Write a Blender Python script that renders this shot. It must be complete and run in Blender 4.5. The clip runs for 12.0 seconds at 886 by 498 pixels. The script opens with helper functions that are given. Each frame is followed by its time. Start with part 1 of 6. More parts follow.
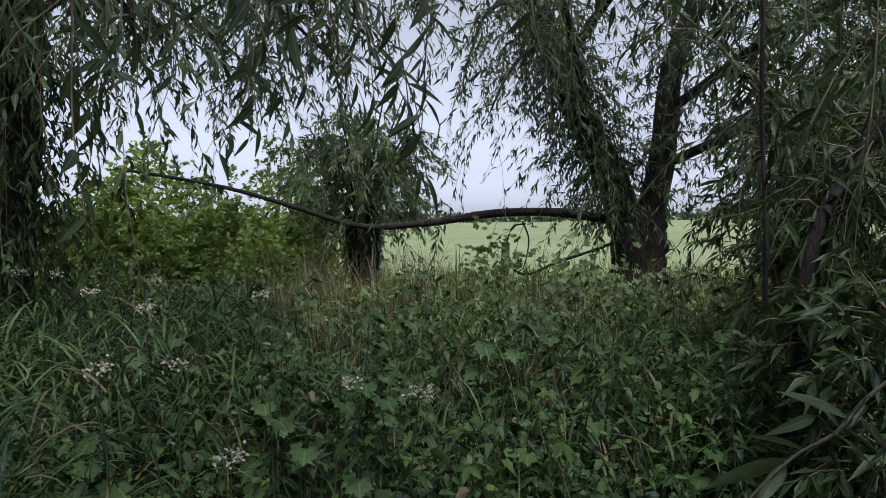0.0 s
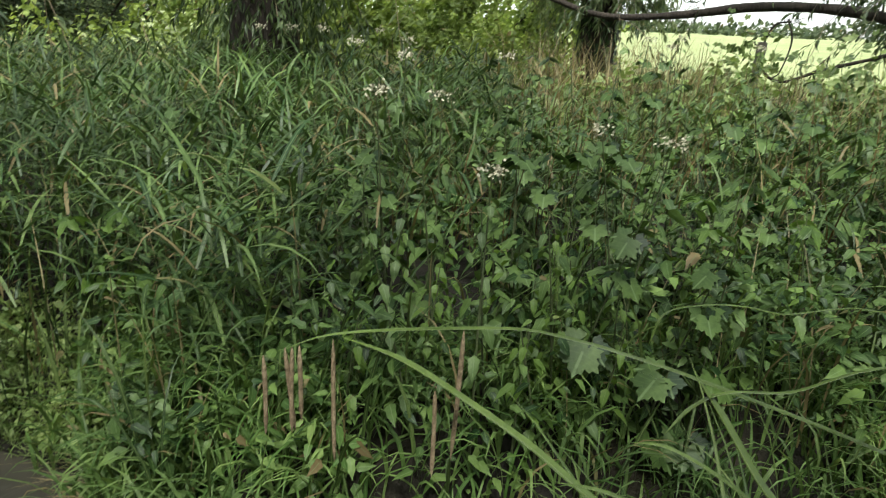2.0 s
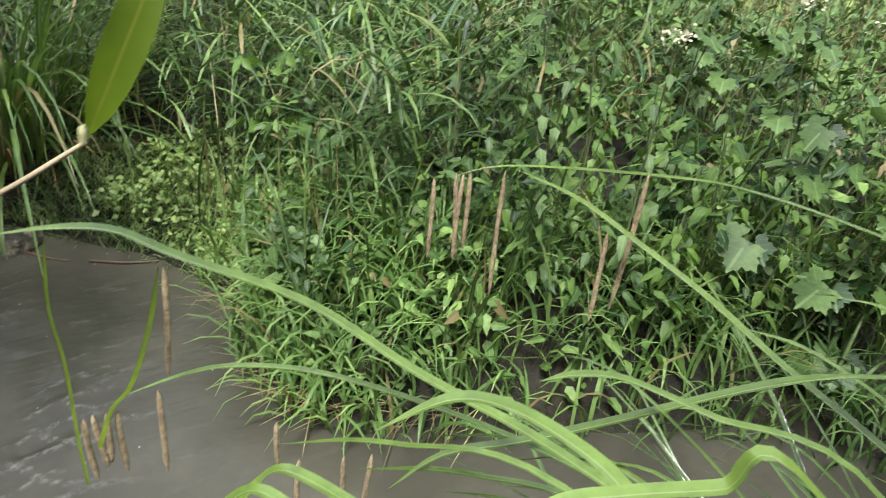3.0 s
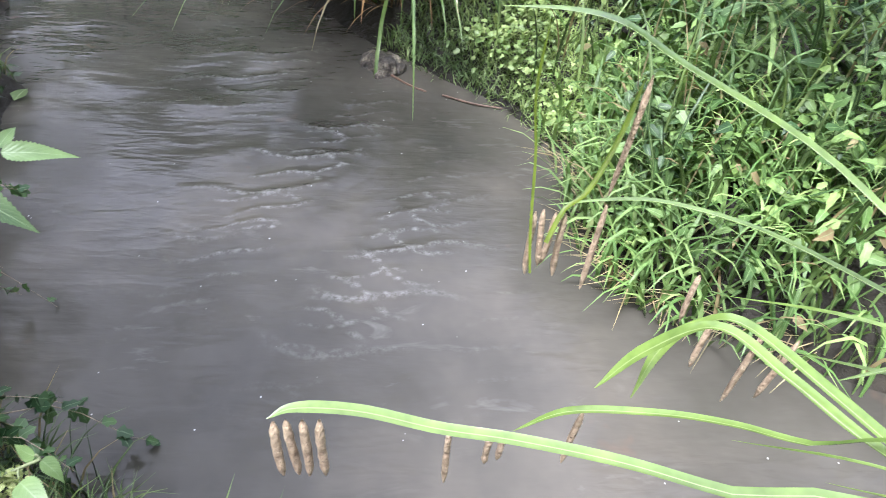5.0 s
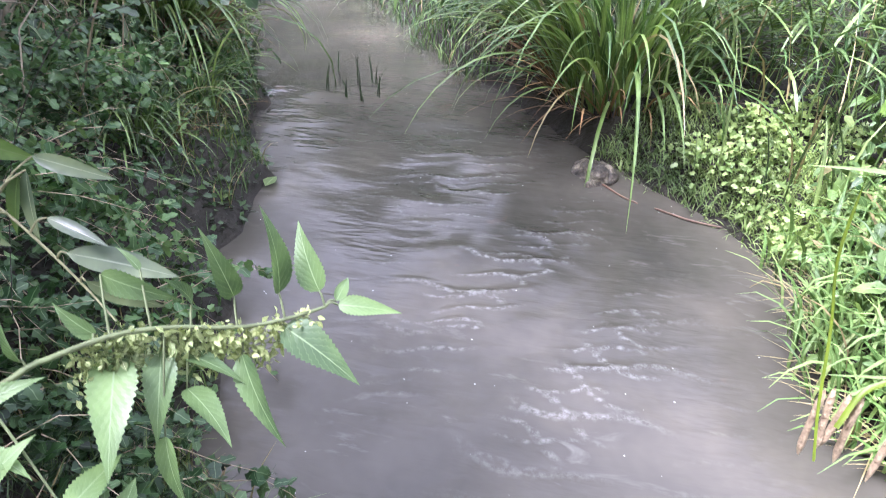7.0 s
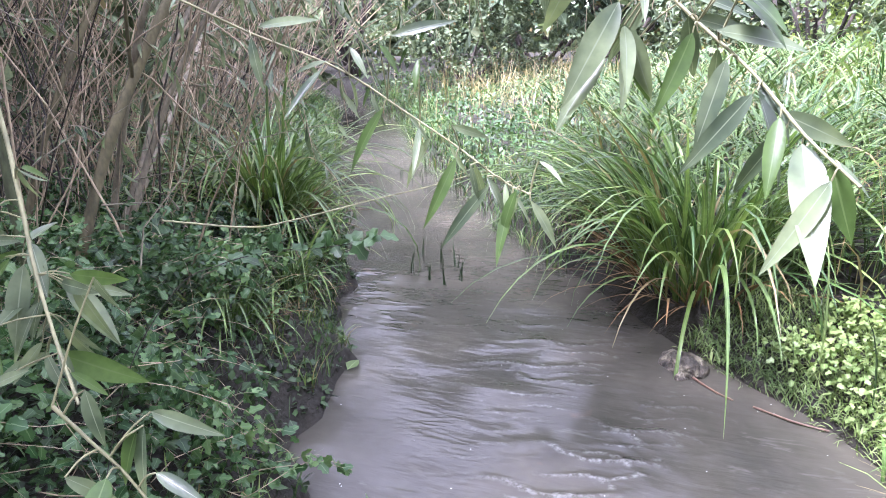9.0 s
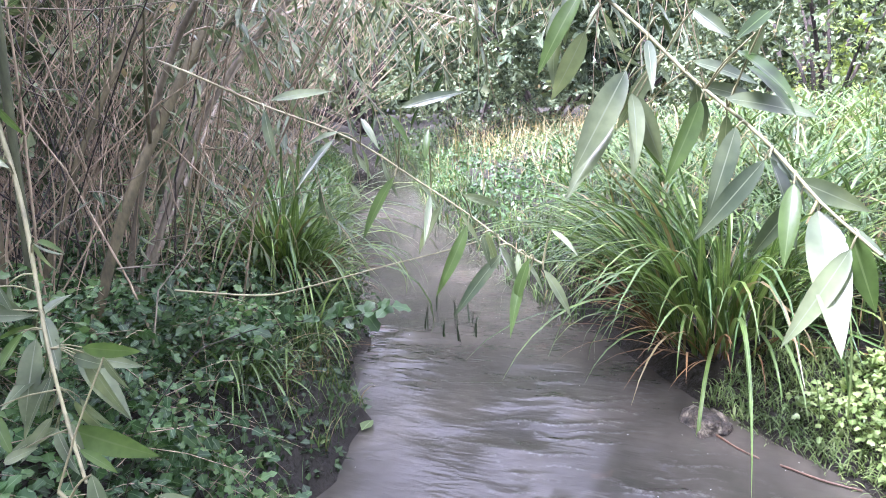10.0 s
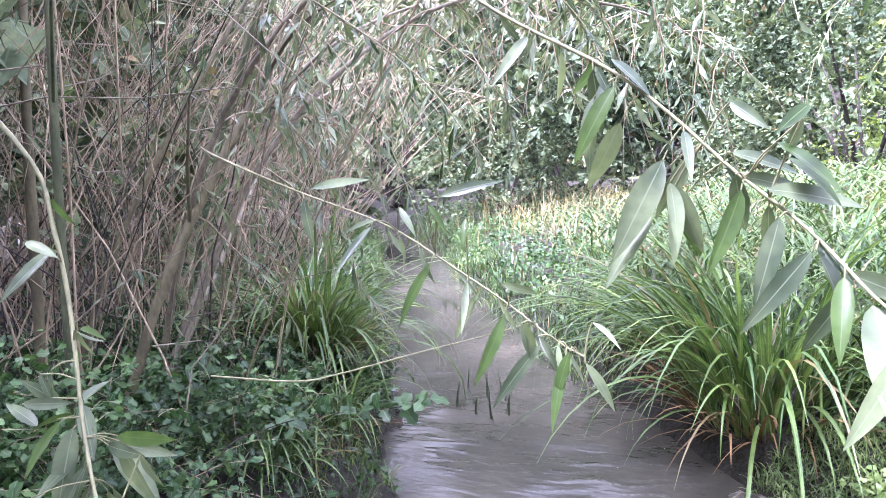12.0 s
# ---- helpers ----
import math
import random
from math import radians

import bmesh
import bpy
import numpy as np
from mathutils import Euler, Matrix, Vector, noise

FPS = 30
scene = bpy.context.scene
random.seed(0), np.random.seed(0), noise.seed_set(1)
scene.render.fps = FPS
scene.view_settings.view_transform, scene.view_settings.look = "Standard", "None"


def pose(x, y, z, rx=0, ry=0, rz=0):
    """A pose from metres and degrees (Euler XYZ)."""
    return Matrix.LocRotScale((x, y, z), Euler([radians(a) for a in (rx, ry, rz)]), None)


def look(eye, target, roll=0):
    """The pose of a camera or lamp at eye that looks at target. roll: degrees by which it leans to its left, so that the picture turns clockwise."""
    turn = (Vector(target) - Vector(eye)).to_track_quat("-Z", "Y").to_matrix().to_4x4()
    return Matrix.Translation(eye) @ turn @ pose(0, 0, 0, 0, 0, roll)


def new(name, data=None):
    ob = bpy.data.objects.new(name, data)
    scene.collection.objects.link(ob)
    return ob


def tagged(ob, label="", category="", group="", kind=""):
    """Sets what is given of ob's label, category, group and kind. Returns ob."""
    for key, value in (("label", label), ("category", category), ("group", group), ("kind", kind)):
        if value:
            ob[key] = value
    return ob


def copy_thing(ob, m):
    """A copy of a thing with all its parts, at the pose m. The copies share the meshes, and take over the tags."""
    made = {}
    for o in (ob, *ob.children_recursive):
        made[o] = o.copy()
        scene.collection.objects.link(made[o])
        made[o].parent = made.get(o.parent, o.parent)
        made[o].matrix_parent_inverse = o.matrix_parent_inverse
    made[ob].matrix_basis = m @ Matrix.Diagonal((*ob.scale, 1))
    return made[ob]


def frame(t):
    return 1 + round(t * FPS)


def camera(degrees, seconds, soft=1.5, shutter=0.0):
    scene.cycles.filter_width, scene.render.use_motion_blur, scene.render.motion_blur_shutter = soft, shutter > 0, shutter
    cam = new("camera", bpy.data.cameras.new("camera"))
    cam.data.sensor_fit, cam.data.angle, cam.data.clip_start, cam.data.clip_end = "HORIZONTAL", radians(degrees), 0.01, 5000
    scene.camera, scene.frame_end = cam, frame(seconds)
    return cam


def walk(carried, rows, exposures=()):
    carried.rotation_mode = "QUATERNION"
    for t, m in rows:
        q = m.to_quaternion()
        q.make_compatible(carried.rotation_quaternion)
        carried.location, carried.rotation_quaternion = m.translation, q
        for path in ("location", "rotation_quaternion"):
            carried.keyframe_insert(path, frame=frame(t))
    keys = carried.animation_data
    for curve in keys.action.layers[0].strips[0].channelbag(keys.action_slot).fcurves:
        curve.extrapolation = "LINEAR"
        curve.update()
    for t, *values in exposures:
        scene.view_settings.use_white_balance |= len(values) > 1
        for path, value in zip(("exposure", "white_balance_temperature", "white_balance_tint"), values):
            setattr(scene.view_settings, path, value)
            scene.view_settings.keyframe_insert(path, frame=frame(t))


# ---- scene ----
cam = camera(67.3, 12.0, soft=0.8, shutter=0.2)
PATH = [  # seconds, x, y, z, yaw, pitch, roll
    (0.0, -0.0, -0.0, 1.8, 0.0, -2.51, -0.7),
    (0.5, -0.0, -0.045, 1.751, 2.91, -3.72, -0.7),
    (1.0, -0.034, -0.062, 1.699, 6.42, -9.49, 0.38),
    (1.5, -0.071, -0.084, 1.637, 11.71, -13.48, 1.28),
    (2.0, -0.109, -0.113, 1.591, 17.87, -18.95, 2.46),
    (2.5, -0.126, -0.108, 1.534, 23.11, -23.77, 3.73),
    (3.0, -0.165, -0.146, 1.48, 29.17, -28.45, 5.19),
    (3.5, -0.211, -0.182, 1.435, 35.68, -32.52, 5.89),
    (3.7, -0.226, -0.196, 1.426, 37.81, -34.24, 6.15),
    (5.3, -0.335, -0.298, 1.351, 58.59, -40.26, 5.33),
    (5.5, -0.342, -0.303, 1.343, 60.27, -40.55, 5.36),
    (6.0, -0.359, -0.32, 1.349, 65.78, -40.01, 3.93),
    (6.5, -0.381, -0.338, 1.365, 70.57, -37.41, 2.03),
    (7.0, -0.403, -0.35, 1.399, 74.72, -32.69, 0.3),
    (7.5, -0.415, -0.353, 1.432, 76.69, -28.16, -0.52),
    (7.7, -0.424, -0.357, 1.438, 77.86, -26.25, -1.05),
    (9.3, -0.439, -0.363, 1.469, 82.35, -16.7, -1.97),
    (9.5, -0.441, -0.362, 1.471, 82.69, -15.8, -2.52),
    (10.0, -0.447, -0.36, 1.479, 82.83, -13.39, -2.67),
    (10.5, -0.452, -0.362, 1.483, 83.58, -11.8, -2.86),
    (11.0, -0.457, -0.364, 1.488, 84.19, -10.09, -3.09),
    (11.5, -0.459, -0.364, 1.493, 84.35, -8.23, -3.24),
    (12.0, -0.454, -0.366, 1.496, 85.14, -7.07, -3.19),
]
walk(cam, [(r[0], pose(r[1], r[2], r[3], 90 + r[5], 0, r[4]) @ pose(0, 0, 0, 0, 0, r[6])) for r in PATH],
     [(0.0, -1.0, 5500, 15), (0.9, -1.08, 5900, 9), (1.5, -0.3, 6250, 6), (2.0, 0.3, 6350, 4), (2.5, 0.72, 6350, 3), (3.5, 1.86, 5900, 10),
      (5.5, 2.28, 5550, 24), (7.5, 2.85, 5450, 31), (9.5, 2.88, 5400, 34), (12.0, 3.0, 5280, 38)])

# ---- light ----
world = bpy.data.worlds.new("sky")
scene.world = world
world.use_nodes = True
wn = world.node_tree
sky = wn.nodes.new("ShaderNodeTexSky")
sky.sky_type, sky.sun_disc = "NISHITA", False
sky.sun_elevation, sky.sun_rotation = radians(62), radians(163)
sky.dust_density, sky.air_density = 1.0, 1.0
soft_sky = wn.nodes.new("ShaderNodeHueSaturation")
soft_sky.inputs["Saturation"].default_value, soft_sky.inputs["Value"].default_value = 0.04, 1.85
wn.links.new(sky.outputs["Color"], soft_sky.inputs["Color"])
wn.links.new(soft_sky.outputs["Color"], wn.nodes["Background"].inputs["Color"])
wn.nodes["Background"].inputs["Strength"].default_value = 0.15

sun = new("sun", bpy.data.lights.new("sun", "SUN"))
sun.data.energy, sun.data.angle, sun.data.color = 5.0, radians(18), (1.0, 0.95, 0.88)
sun.matrix_world = look((0, 0, 30), (-4.7, 15.2, 0))

# ---- materials ----
def material(name):
    m = bpy.data.materials.new(name)
    m.use_nodes = True
    t = m.node_tree
    return m, t, t.nodes["Principled BSDF"]


def node(t, kind, **inputs):
    n = t.nodes.new(kind)
    for k, v in inputs.items():
        n.inputs[k.replace("_", " ")].default_value = v
    return n


def ramp(t, source, stops):
    r = t.nodes.new("ShaderNodeValToRGB")
    e = r.color_ramp.elements
    e[0].position, e[0].color = stops[0][0], (*stops[0][1], 1)
    e[1].position, e[1].color = stops[1][0], (*stops[1][1], 1)
    for p, c in stops[2:]:
        e.new(p).color = (*c, 1)
    t.links.new(source, r.inputs["Fac"])
    return r


def noise_of(t, scale, detail=4.0, rough=0.6, coords="Object"):
    n = node(t, "ShaderNodeTexNoise", Scale=scale, Detail=detail, Roughness=rough)
    c = t.nodes.new("ShaderNodeTexCoord")
    t.links.new(c.outputs[coords], n.inputs["Vector"])
    return n


def mixed(t, a, b, fac, blend="MIX"):
    m = t.nodes.new("ShaderNodeMix")
    m.data_type, m.blend_type = "RGBA", blend
    for source, i in ((fac, 0), (a, 6), (b, 7)):
        if isinstance(source, (int, float)):
            m.inputs[i].default_value = source
        elif isinstance(source, tuple):
            m.inputs[i].default_value = (*source, 1)
        else:
            t.links.new(source, m.inputs[i])
    return m.outputs[2]


def leaf_material(name, dark, light, rib=(0.2, 0.28, 0.08), rib_width=0.05, gloss=0.45, glow=0.35, dry=0.0, big=2.0, shine=0.3, veins=0.0):
    """Green blade: colour varies leaf by leaf and in drifts, paler midrib and side veins, light passes through."""
    m, t, p = material(name)
    g = t.nodes.new("ShaderNodeNewGeometry")
    mid = tuple(0.62 * a + 0.38 * b for a, b in zip(dark, light))
    r = ramp(t, g.outputs["Random Per Island"], [(0.0, dark), (1.0, light), (0.55, mid)])
    drift = noise_of(t, big, 3.0)
    d = ramp(t, drift.outputs["Fac"], [(0.37, (0.42, 0.47, 0.42)), (0.65, (1.42, 1.36, 1.1))])
    col = mixed(t, r.outputs["Color"], d.outputs["Color"], 1.0, "MULTIPLY")
    blotch = noise_of(t, 45.0, 3.0)
    worn = ramp(t, blotch.outputs["Fac"], [(0.3, (0.78, 0.8, 0.74)), (0.7, (1.18, 1.16, 1.1))])
    col = mixed(t, col, worn.outputs["Color"], 1.0, "MULTIPLY")
    if dry:
        old = ramp(t, g.outputs["Random Per Island"], [(1 - dry, (0, 0, 0)), (1 - dry + 0.01, (1, 1, 1))])
        col = mixed(t, col, (0.2, 0.155, 0.075), old.outputs["Color"])
    uv = t.nodes.new("ShaderNodeUVMap")
    sep = t.nodes.new("ShaderNodeSeparateXYZ")
    t.links.new(uv.outputs["UV"], sep.inputs["Vector"])
    off = node(t, "ShaderNodeMath")
    off.operation = "SUBTRACT"
    t.links.new(sep.outputs["X"], off.inputs[0])
    off.inputs[1].default_value = 0.5
    ab = node(t, "ShaderNodeMath")
    ab.operation = "ABSOLUTE"
    t.links.new(off.outputs[0], ab.inputs[0])
    vein = ramp(t, ab.outputs[0], [(rib_width * 0.4, (0.65, 0.65, 0.65)), (rib_width, (0, 0, 0))])
    col = mixed(t, col, rib, vein.outputs["Color"])
    fine = noise_of(t, 60.0, 2.0)
    lift = fine.outputs["Fac"]
    if veins:
        slope = node(t, "ShaderNodeMath")
        slope.operation = "MULTIPLY_ADD"
        t.links.new(ab.outputs[0], slope.inputs[0])
        slope.inputs[1].default_value = -0.55
        t.links.new(sep.outputs["Y"], slope.inputs[2])
        beat = node(t, "ShaderNodeMath")
        beat.operation = "PINGPONG"
        t.links.new(slope.outputs[0], beat.inputs[0])
        beat.inputs[1].default_value = 0.5 / veins
        line = node(t, "ShaderNodeMapRange", From_Min=0.0, From_Max=0.5 / veins, To_Min=1.0, To_Max=0.0)
        t.links.new(beat.outputs[0], line.inputs["Value"])
        thin = ramp(t, line.outputs[0], [(0.75, (0, 0, 0)), (0.98, (0.16, 0.16, 0.16))])
        col = mixed(t, col, rib, thin.outputs["Color"])
        both = node(t, "ShaderNodeMath")
        both.operation = "MULTIPLY_ADD"
        t.links.new(line.outputs[0], both.inputs[0])
        both.inputs[1].default_value = -0.3
        t.links.new(fine.outputs["Fac"], both.inputs[2])
        lift = both.outputs[0]
    t.links.new(col, p.inputs["Base Color"])
    p.inputs["Roughness"].default_value = gloss
    p.inputs["Specular IOR Level"].default_value = shine
    bump = node(t, "ShaderNodeBump", Strength=0.3, Distance=0.0014)
    t.links.new(lift, bump.inputs["Height"])
    t.links.new(bump.outputs["Normal"], p.inputs["Normal"])
    tr = t.nodes.new("ShaderNodeBsdfTranslucent")
    warm = mixed(t, col, (1.2, 1.22, 0.72), 1.0, "MULTIPLY")
    t.links.new(warm, tr.inputs["Color"])
    mx = node(t, "ShaderNodeMixShader", Fac=glow)
    t.links.new(p.outputs[0], mx.inputs[1])
    t.links.new(tr.outputs[0], mx.inputs[2])
    t.links.new(mx.outputs[0], t.nodes["Material Output"].inputs["Surface"])
    return m


def rough_material(name, stops, scale=8.0, stretch=(1, 1, 1), rough=0.85, relief=0.5, dist=0.01, fine=40.0):
    m, t, p = material(name)
    c = t.nodes.new("ShaderNodeTexCoord")
    mp = t.nodes.new("ShaderNodeMapping")
    mp.inputs["Scale"].default_value = stretch
    t.links.new(c.outputs["Object"], mp.inputs["Vector"])
    a = node(t, "ShaderNodeTexNoise", Scale=scale, Detail=6.0, Roughness=0.65)
    b = node(t, "ShaderNodeTexNoise", Scale=fine, Detail=4.0, Roughness=0.6)
    for n in (a, b):
        t.links.new(mp.outputs["Vector"], n.inputs["Vector"])
    r = ramp(t, a.outputs["Fac"], stops)
    g = ramp(t, b.outputs["Fac"], [(0.3, (0.65, 0.65, 0.65)), (0.7, (1.25, 1.25, 1.25))])
    t.links.new(mixed(t, r.outputs["Color"], g.outputs["Color"], 1.0, "MULTIPLY"), p.inputs["Base Color"])
    add = node(t, "ShaderNodeMath")
    t.links.new(a.outputs["Fac"], add.inputs[0])
    t.links.new(b.outputs["Fac"], add.inputs[1])
    bump = node(t, "ShaderNodeBump", Strength=relief, Distance=dist)
    t.links.new(add.outputs[0], bump.inputs["Height"])
    t.links.new(bump.outputs["Normal"], p.inputs["Normal"])
    p.inputs["Roughness"].default_value = rough
    return m


WILLOW = leaf_material("willow_leaf", (0.05, 0.085, 0.05), (0.14, 0.185, 0.115), (0.2, 0.25, 0.15), 0.06, 0.38, 0.35)
WILLOW_NEAR = leaf_material("near_willow_leaf", (0.1, 0.14, 0.095), (0.18, 0.215, 0.155), (0.23, 0.265, 0.19), 0.04, 0.34, 0.33, 0.0, 9.0, 0.45)
POLLARD = leaf_material("pollard_willow_leaf", (0.12, 0.18, 0.1), (0.28, 0.34, 0.21), (0.24, 0.3, 0.18), 0.06, 0.5, 0.4)
WILLOW_TOP = leaf_material("dark_willow_leaf", (0.045, 0.085, 0.03), (0.08, 0.13, 0.045), (0.12, 0.17, 0.07), 0.05, 0.35, 0.35)
# Darker copy of the willow leaf; shade among the scrub is put into its colour.
WILLOW_DARK = leaf_material("shade_toned_willow_leaf", (0.03, 0.06, 0.026), (0.13, 0.18, 0.082), (0.15, 0.19, 0.1), 0.06, 0.42, 0.3)
GRASS = leaf_material("grass_leaf", (0.02, 0.052, 0.015), (0.155, 0.22, 0.075), (0.18, 0.23, 0.09), 0.1, 0.5, 0.2, 0.1)
TALL = leaf_material("reed_grass_leaf", (0.016, 0.05, 0.016), (0.145, 0.22, 0.085), (0.19, 0.25, 0.11), 0.08, 0.45, 0.2, 0.06, 2.0, 0.3)
SEDGE = leaf_material("sedge_leaf", (0.03, 0.08, 0.022), (0.2, 0.29, 0.1), (0.2, 0.28, 0.11), 0.1, 0.3, 0.28, 0.05, 2.0, 0.45)
SEDGE_NEAR = leaf_material("near_sedge_leaf", (0.052, 0.105, 0.022), (0.175, 0.245, 0.08), (0.22, 0.275, 0.115), 0.06, 0.22, 0.28, 0.0, 2.0, 0.7)
HERB = leaf_material("herb_leaf", (0.014, 0.044, 0.013), (0.15, 0.24, 0.078), (0.16, 0.24, 0.1), 0.045, 0.5, 0.22, 0.02, 2.0, 0.3, 6.0)
COVER = leaf_material("cover_leaf", (0.01, 0.034, 0.01), (0.065, 0.135, 0.048), (0.085, 0.14, 0.06), 0.05, 0.45, 0.25)
CRESS = leaf_material("cress_leaf", (0.11, 0.18, 0.06), (0.3, 0.385, 0.19), (0.3, 0.38, 0.2), 0.05, 0.45, 0.32)
NETTLE = leaf_material("nettle_leaf", (0.075, 0.14, 0.055), (0.165, 0.24, 0.125), (0.22, 0.3, 0.16), 0.03, 0.42, 0.36, 0.0, 9.0, 0.35, 9.0)
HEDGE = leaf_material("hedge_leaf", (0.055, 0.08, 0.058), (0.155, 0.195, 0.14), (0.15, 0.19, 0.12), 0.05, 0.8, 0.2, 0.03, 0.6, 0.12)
# Lighter copy of the hedge leaf; the sunlit look is put into its colour.
HEDGE_SUNNY = leaf_material("sun_toned_hedge_leaf", (0.17, 0.25, 0.08), (0.39, 0.48, 0.19), (0.28, 0.34, 0.14), 0.05, 0.5, 0.42, 0.03, 0.6)
HAWTHORN = leaf_material("hawthorn_leaf", (0.02, 0.06, 0.022), (0.105, 0.18, 0.082), (0.13, 0.19, 0.1), 0.06, 0.4, 0.25)
FRESH = leaf_material("fresh_leaf", (0.06, 0.13, 0.035), (0.22, 0.32, 0.13), (0.22, 0.3, 0.14), 0.05, 0.5, 0.33, 0.04)
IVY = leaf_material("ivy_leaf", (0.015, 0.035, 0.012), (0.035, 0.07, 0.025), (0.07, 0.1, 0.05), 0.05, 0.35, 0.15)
STRAW = leaf_material("straw_leaf", (0.2, 0.165, 0.1), (0.38, 0.33, 0.23), (0.36, 0.31, 0.21), 0.05, 0.6, 0.25)
RUSTY_LEAF = leaf_material("rusty_dead_leaf", (0.06, 0.035, 0.018), (0.22, 0.14, 0.075), (0.2, 0.14, 0.08), 0.05, 0.7, 0.2)
SPIKE = rough_material("sedge_spike", [(0.3, (0.17, 0.115, 0.065)), (0.7, (0.37, 0.29, 0.18))], 60, (1, 1, 1), 0.9, 1.0, 0.004, 220)
BARK = rough_material("willow_bark", [(0.3, (0.014, 0.011, 0.009)), (0.55, (0.038, 0.03, 0.023)), (0.75, (0.075, 0.06, 0.046))], 9, (1, 1, 0.16), 0.95, 1.0, 0.03, 30)
TWIG = rough_material("brown_shoot_bark", [(0.3, (0.14, 0.108, 0.066)), (0.7, (0.38, 0.305, 0.2))], 3, (1, 1, 0.3), 0.8, 0.3, 0.003, 60)
PALE = rough_material("pale_stem", [(0.3, (0.1, 0.085, 0.055)), (0.7, (0.21, 0.18, 0.125))], 5, (1, 1, 0.4), 0.7, 0.3, 0.003, 60)
GREEN_STEM = rough_material("green_stem", [(0.3, (0.055, 0.075, 0.028)), (0.7, (0.12, 0.145, 0.06))], 5, (1, 1, 0.4), 0.7, 0.3, 0.003, 60)
OLD_STEM = rough_material("olive_brown_bark", [(0.3, (0.045, 0.04, 0.018)), (0.7, (0.125, 0.108, 0.052))], 5, (1, 1, 0.4), 0.8, 0.4, 0.004, 60)
MOSSY = rough_material("mossy_bark", [(0.3, (0.03, 0.038, 0.014)), (0.7, (0.085, 0.095, 0.04))], 5, (1, 1, 0.4), 0.8, 0.4, 0.004, 60)
STONE = rough_material("stream_stone", [(0.34, (0.014, 0.014, 0.01)), (0.5, (0.075, 0.062, 0.045)), (0.64, (0.28, 0.25, 0.18))], 22, (1, 1, 1), 0.5, 1.0, 0.02, 60)
WOOD = rough_material("post_wood", [(0.3, (0.1, 0.09, 0.075)), (0.7, (0.24, 0.22, 0.19))], 6, (1, 1, 0.1), 0.9, 0.6, 0.01, 60)
FLOWER = rough_material("cream_flower", [(0.3, (0.38, 0.36, 0.24)), (0.7, (0.58, 0.55, 0.42))], 30, (1, 1, 1), 0.8, 0.3, 0.003, 120)


def ground_material():
    m, t, p = material("ground")
    geo = t.nodes.new("ShaderNodeNewGeometry")
    sep = t.nodes.new("ShaderNodeSeparateXYZ")
    t.links.new(geo.outputs["Position"], sep.inputs["Vector"])
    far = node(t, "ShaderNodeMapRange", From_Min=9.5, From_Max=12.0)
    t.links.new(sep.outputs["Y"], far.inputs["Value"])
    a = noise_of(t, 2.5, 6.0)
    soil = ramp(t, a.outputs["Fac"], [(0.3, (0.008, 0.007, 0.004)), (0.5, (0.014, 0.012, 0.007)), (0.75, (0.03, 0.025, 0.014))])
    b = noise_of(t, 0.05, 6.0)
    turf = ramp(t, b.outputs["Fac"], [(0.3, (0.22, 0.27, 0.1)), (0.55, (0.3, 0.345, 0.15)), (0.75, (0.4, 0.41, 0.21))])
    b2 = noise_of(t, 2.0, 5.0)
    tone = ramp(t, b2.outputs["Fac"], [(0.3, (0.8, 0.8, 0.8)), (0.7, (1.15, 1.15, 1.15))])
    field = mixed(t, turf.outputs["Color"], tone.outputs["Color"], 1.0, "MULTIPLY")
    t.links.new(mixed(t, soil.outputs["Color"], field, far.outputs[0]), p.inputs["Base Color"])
    p.inputs["Roughness"].default_value = 0.95
    f = noise_of(t, 25.0, 5.0)
    bump = node(t, "ShaderNodeBump", Strength=0.8, Distance=0.03)
    t.links.new(f.outputs["Fac"], bump.inputs["Height"])
    t.links.new(bump.outputs["Normal"], p.inputs["Normal"])
    return m


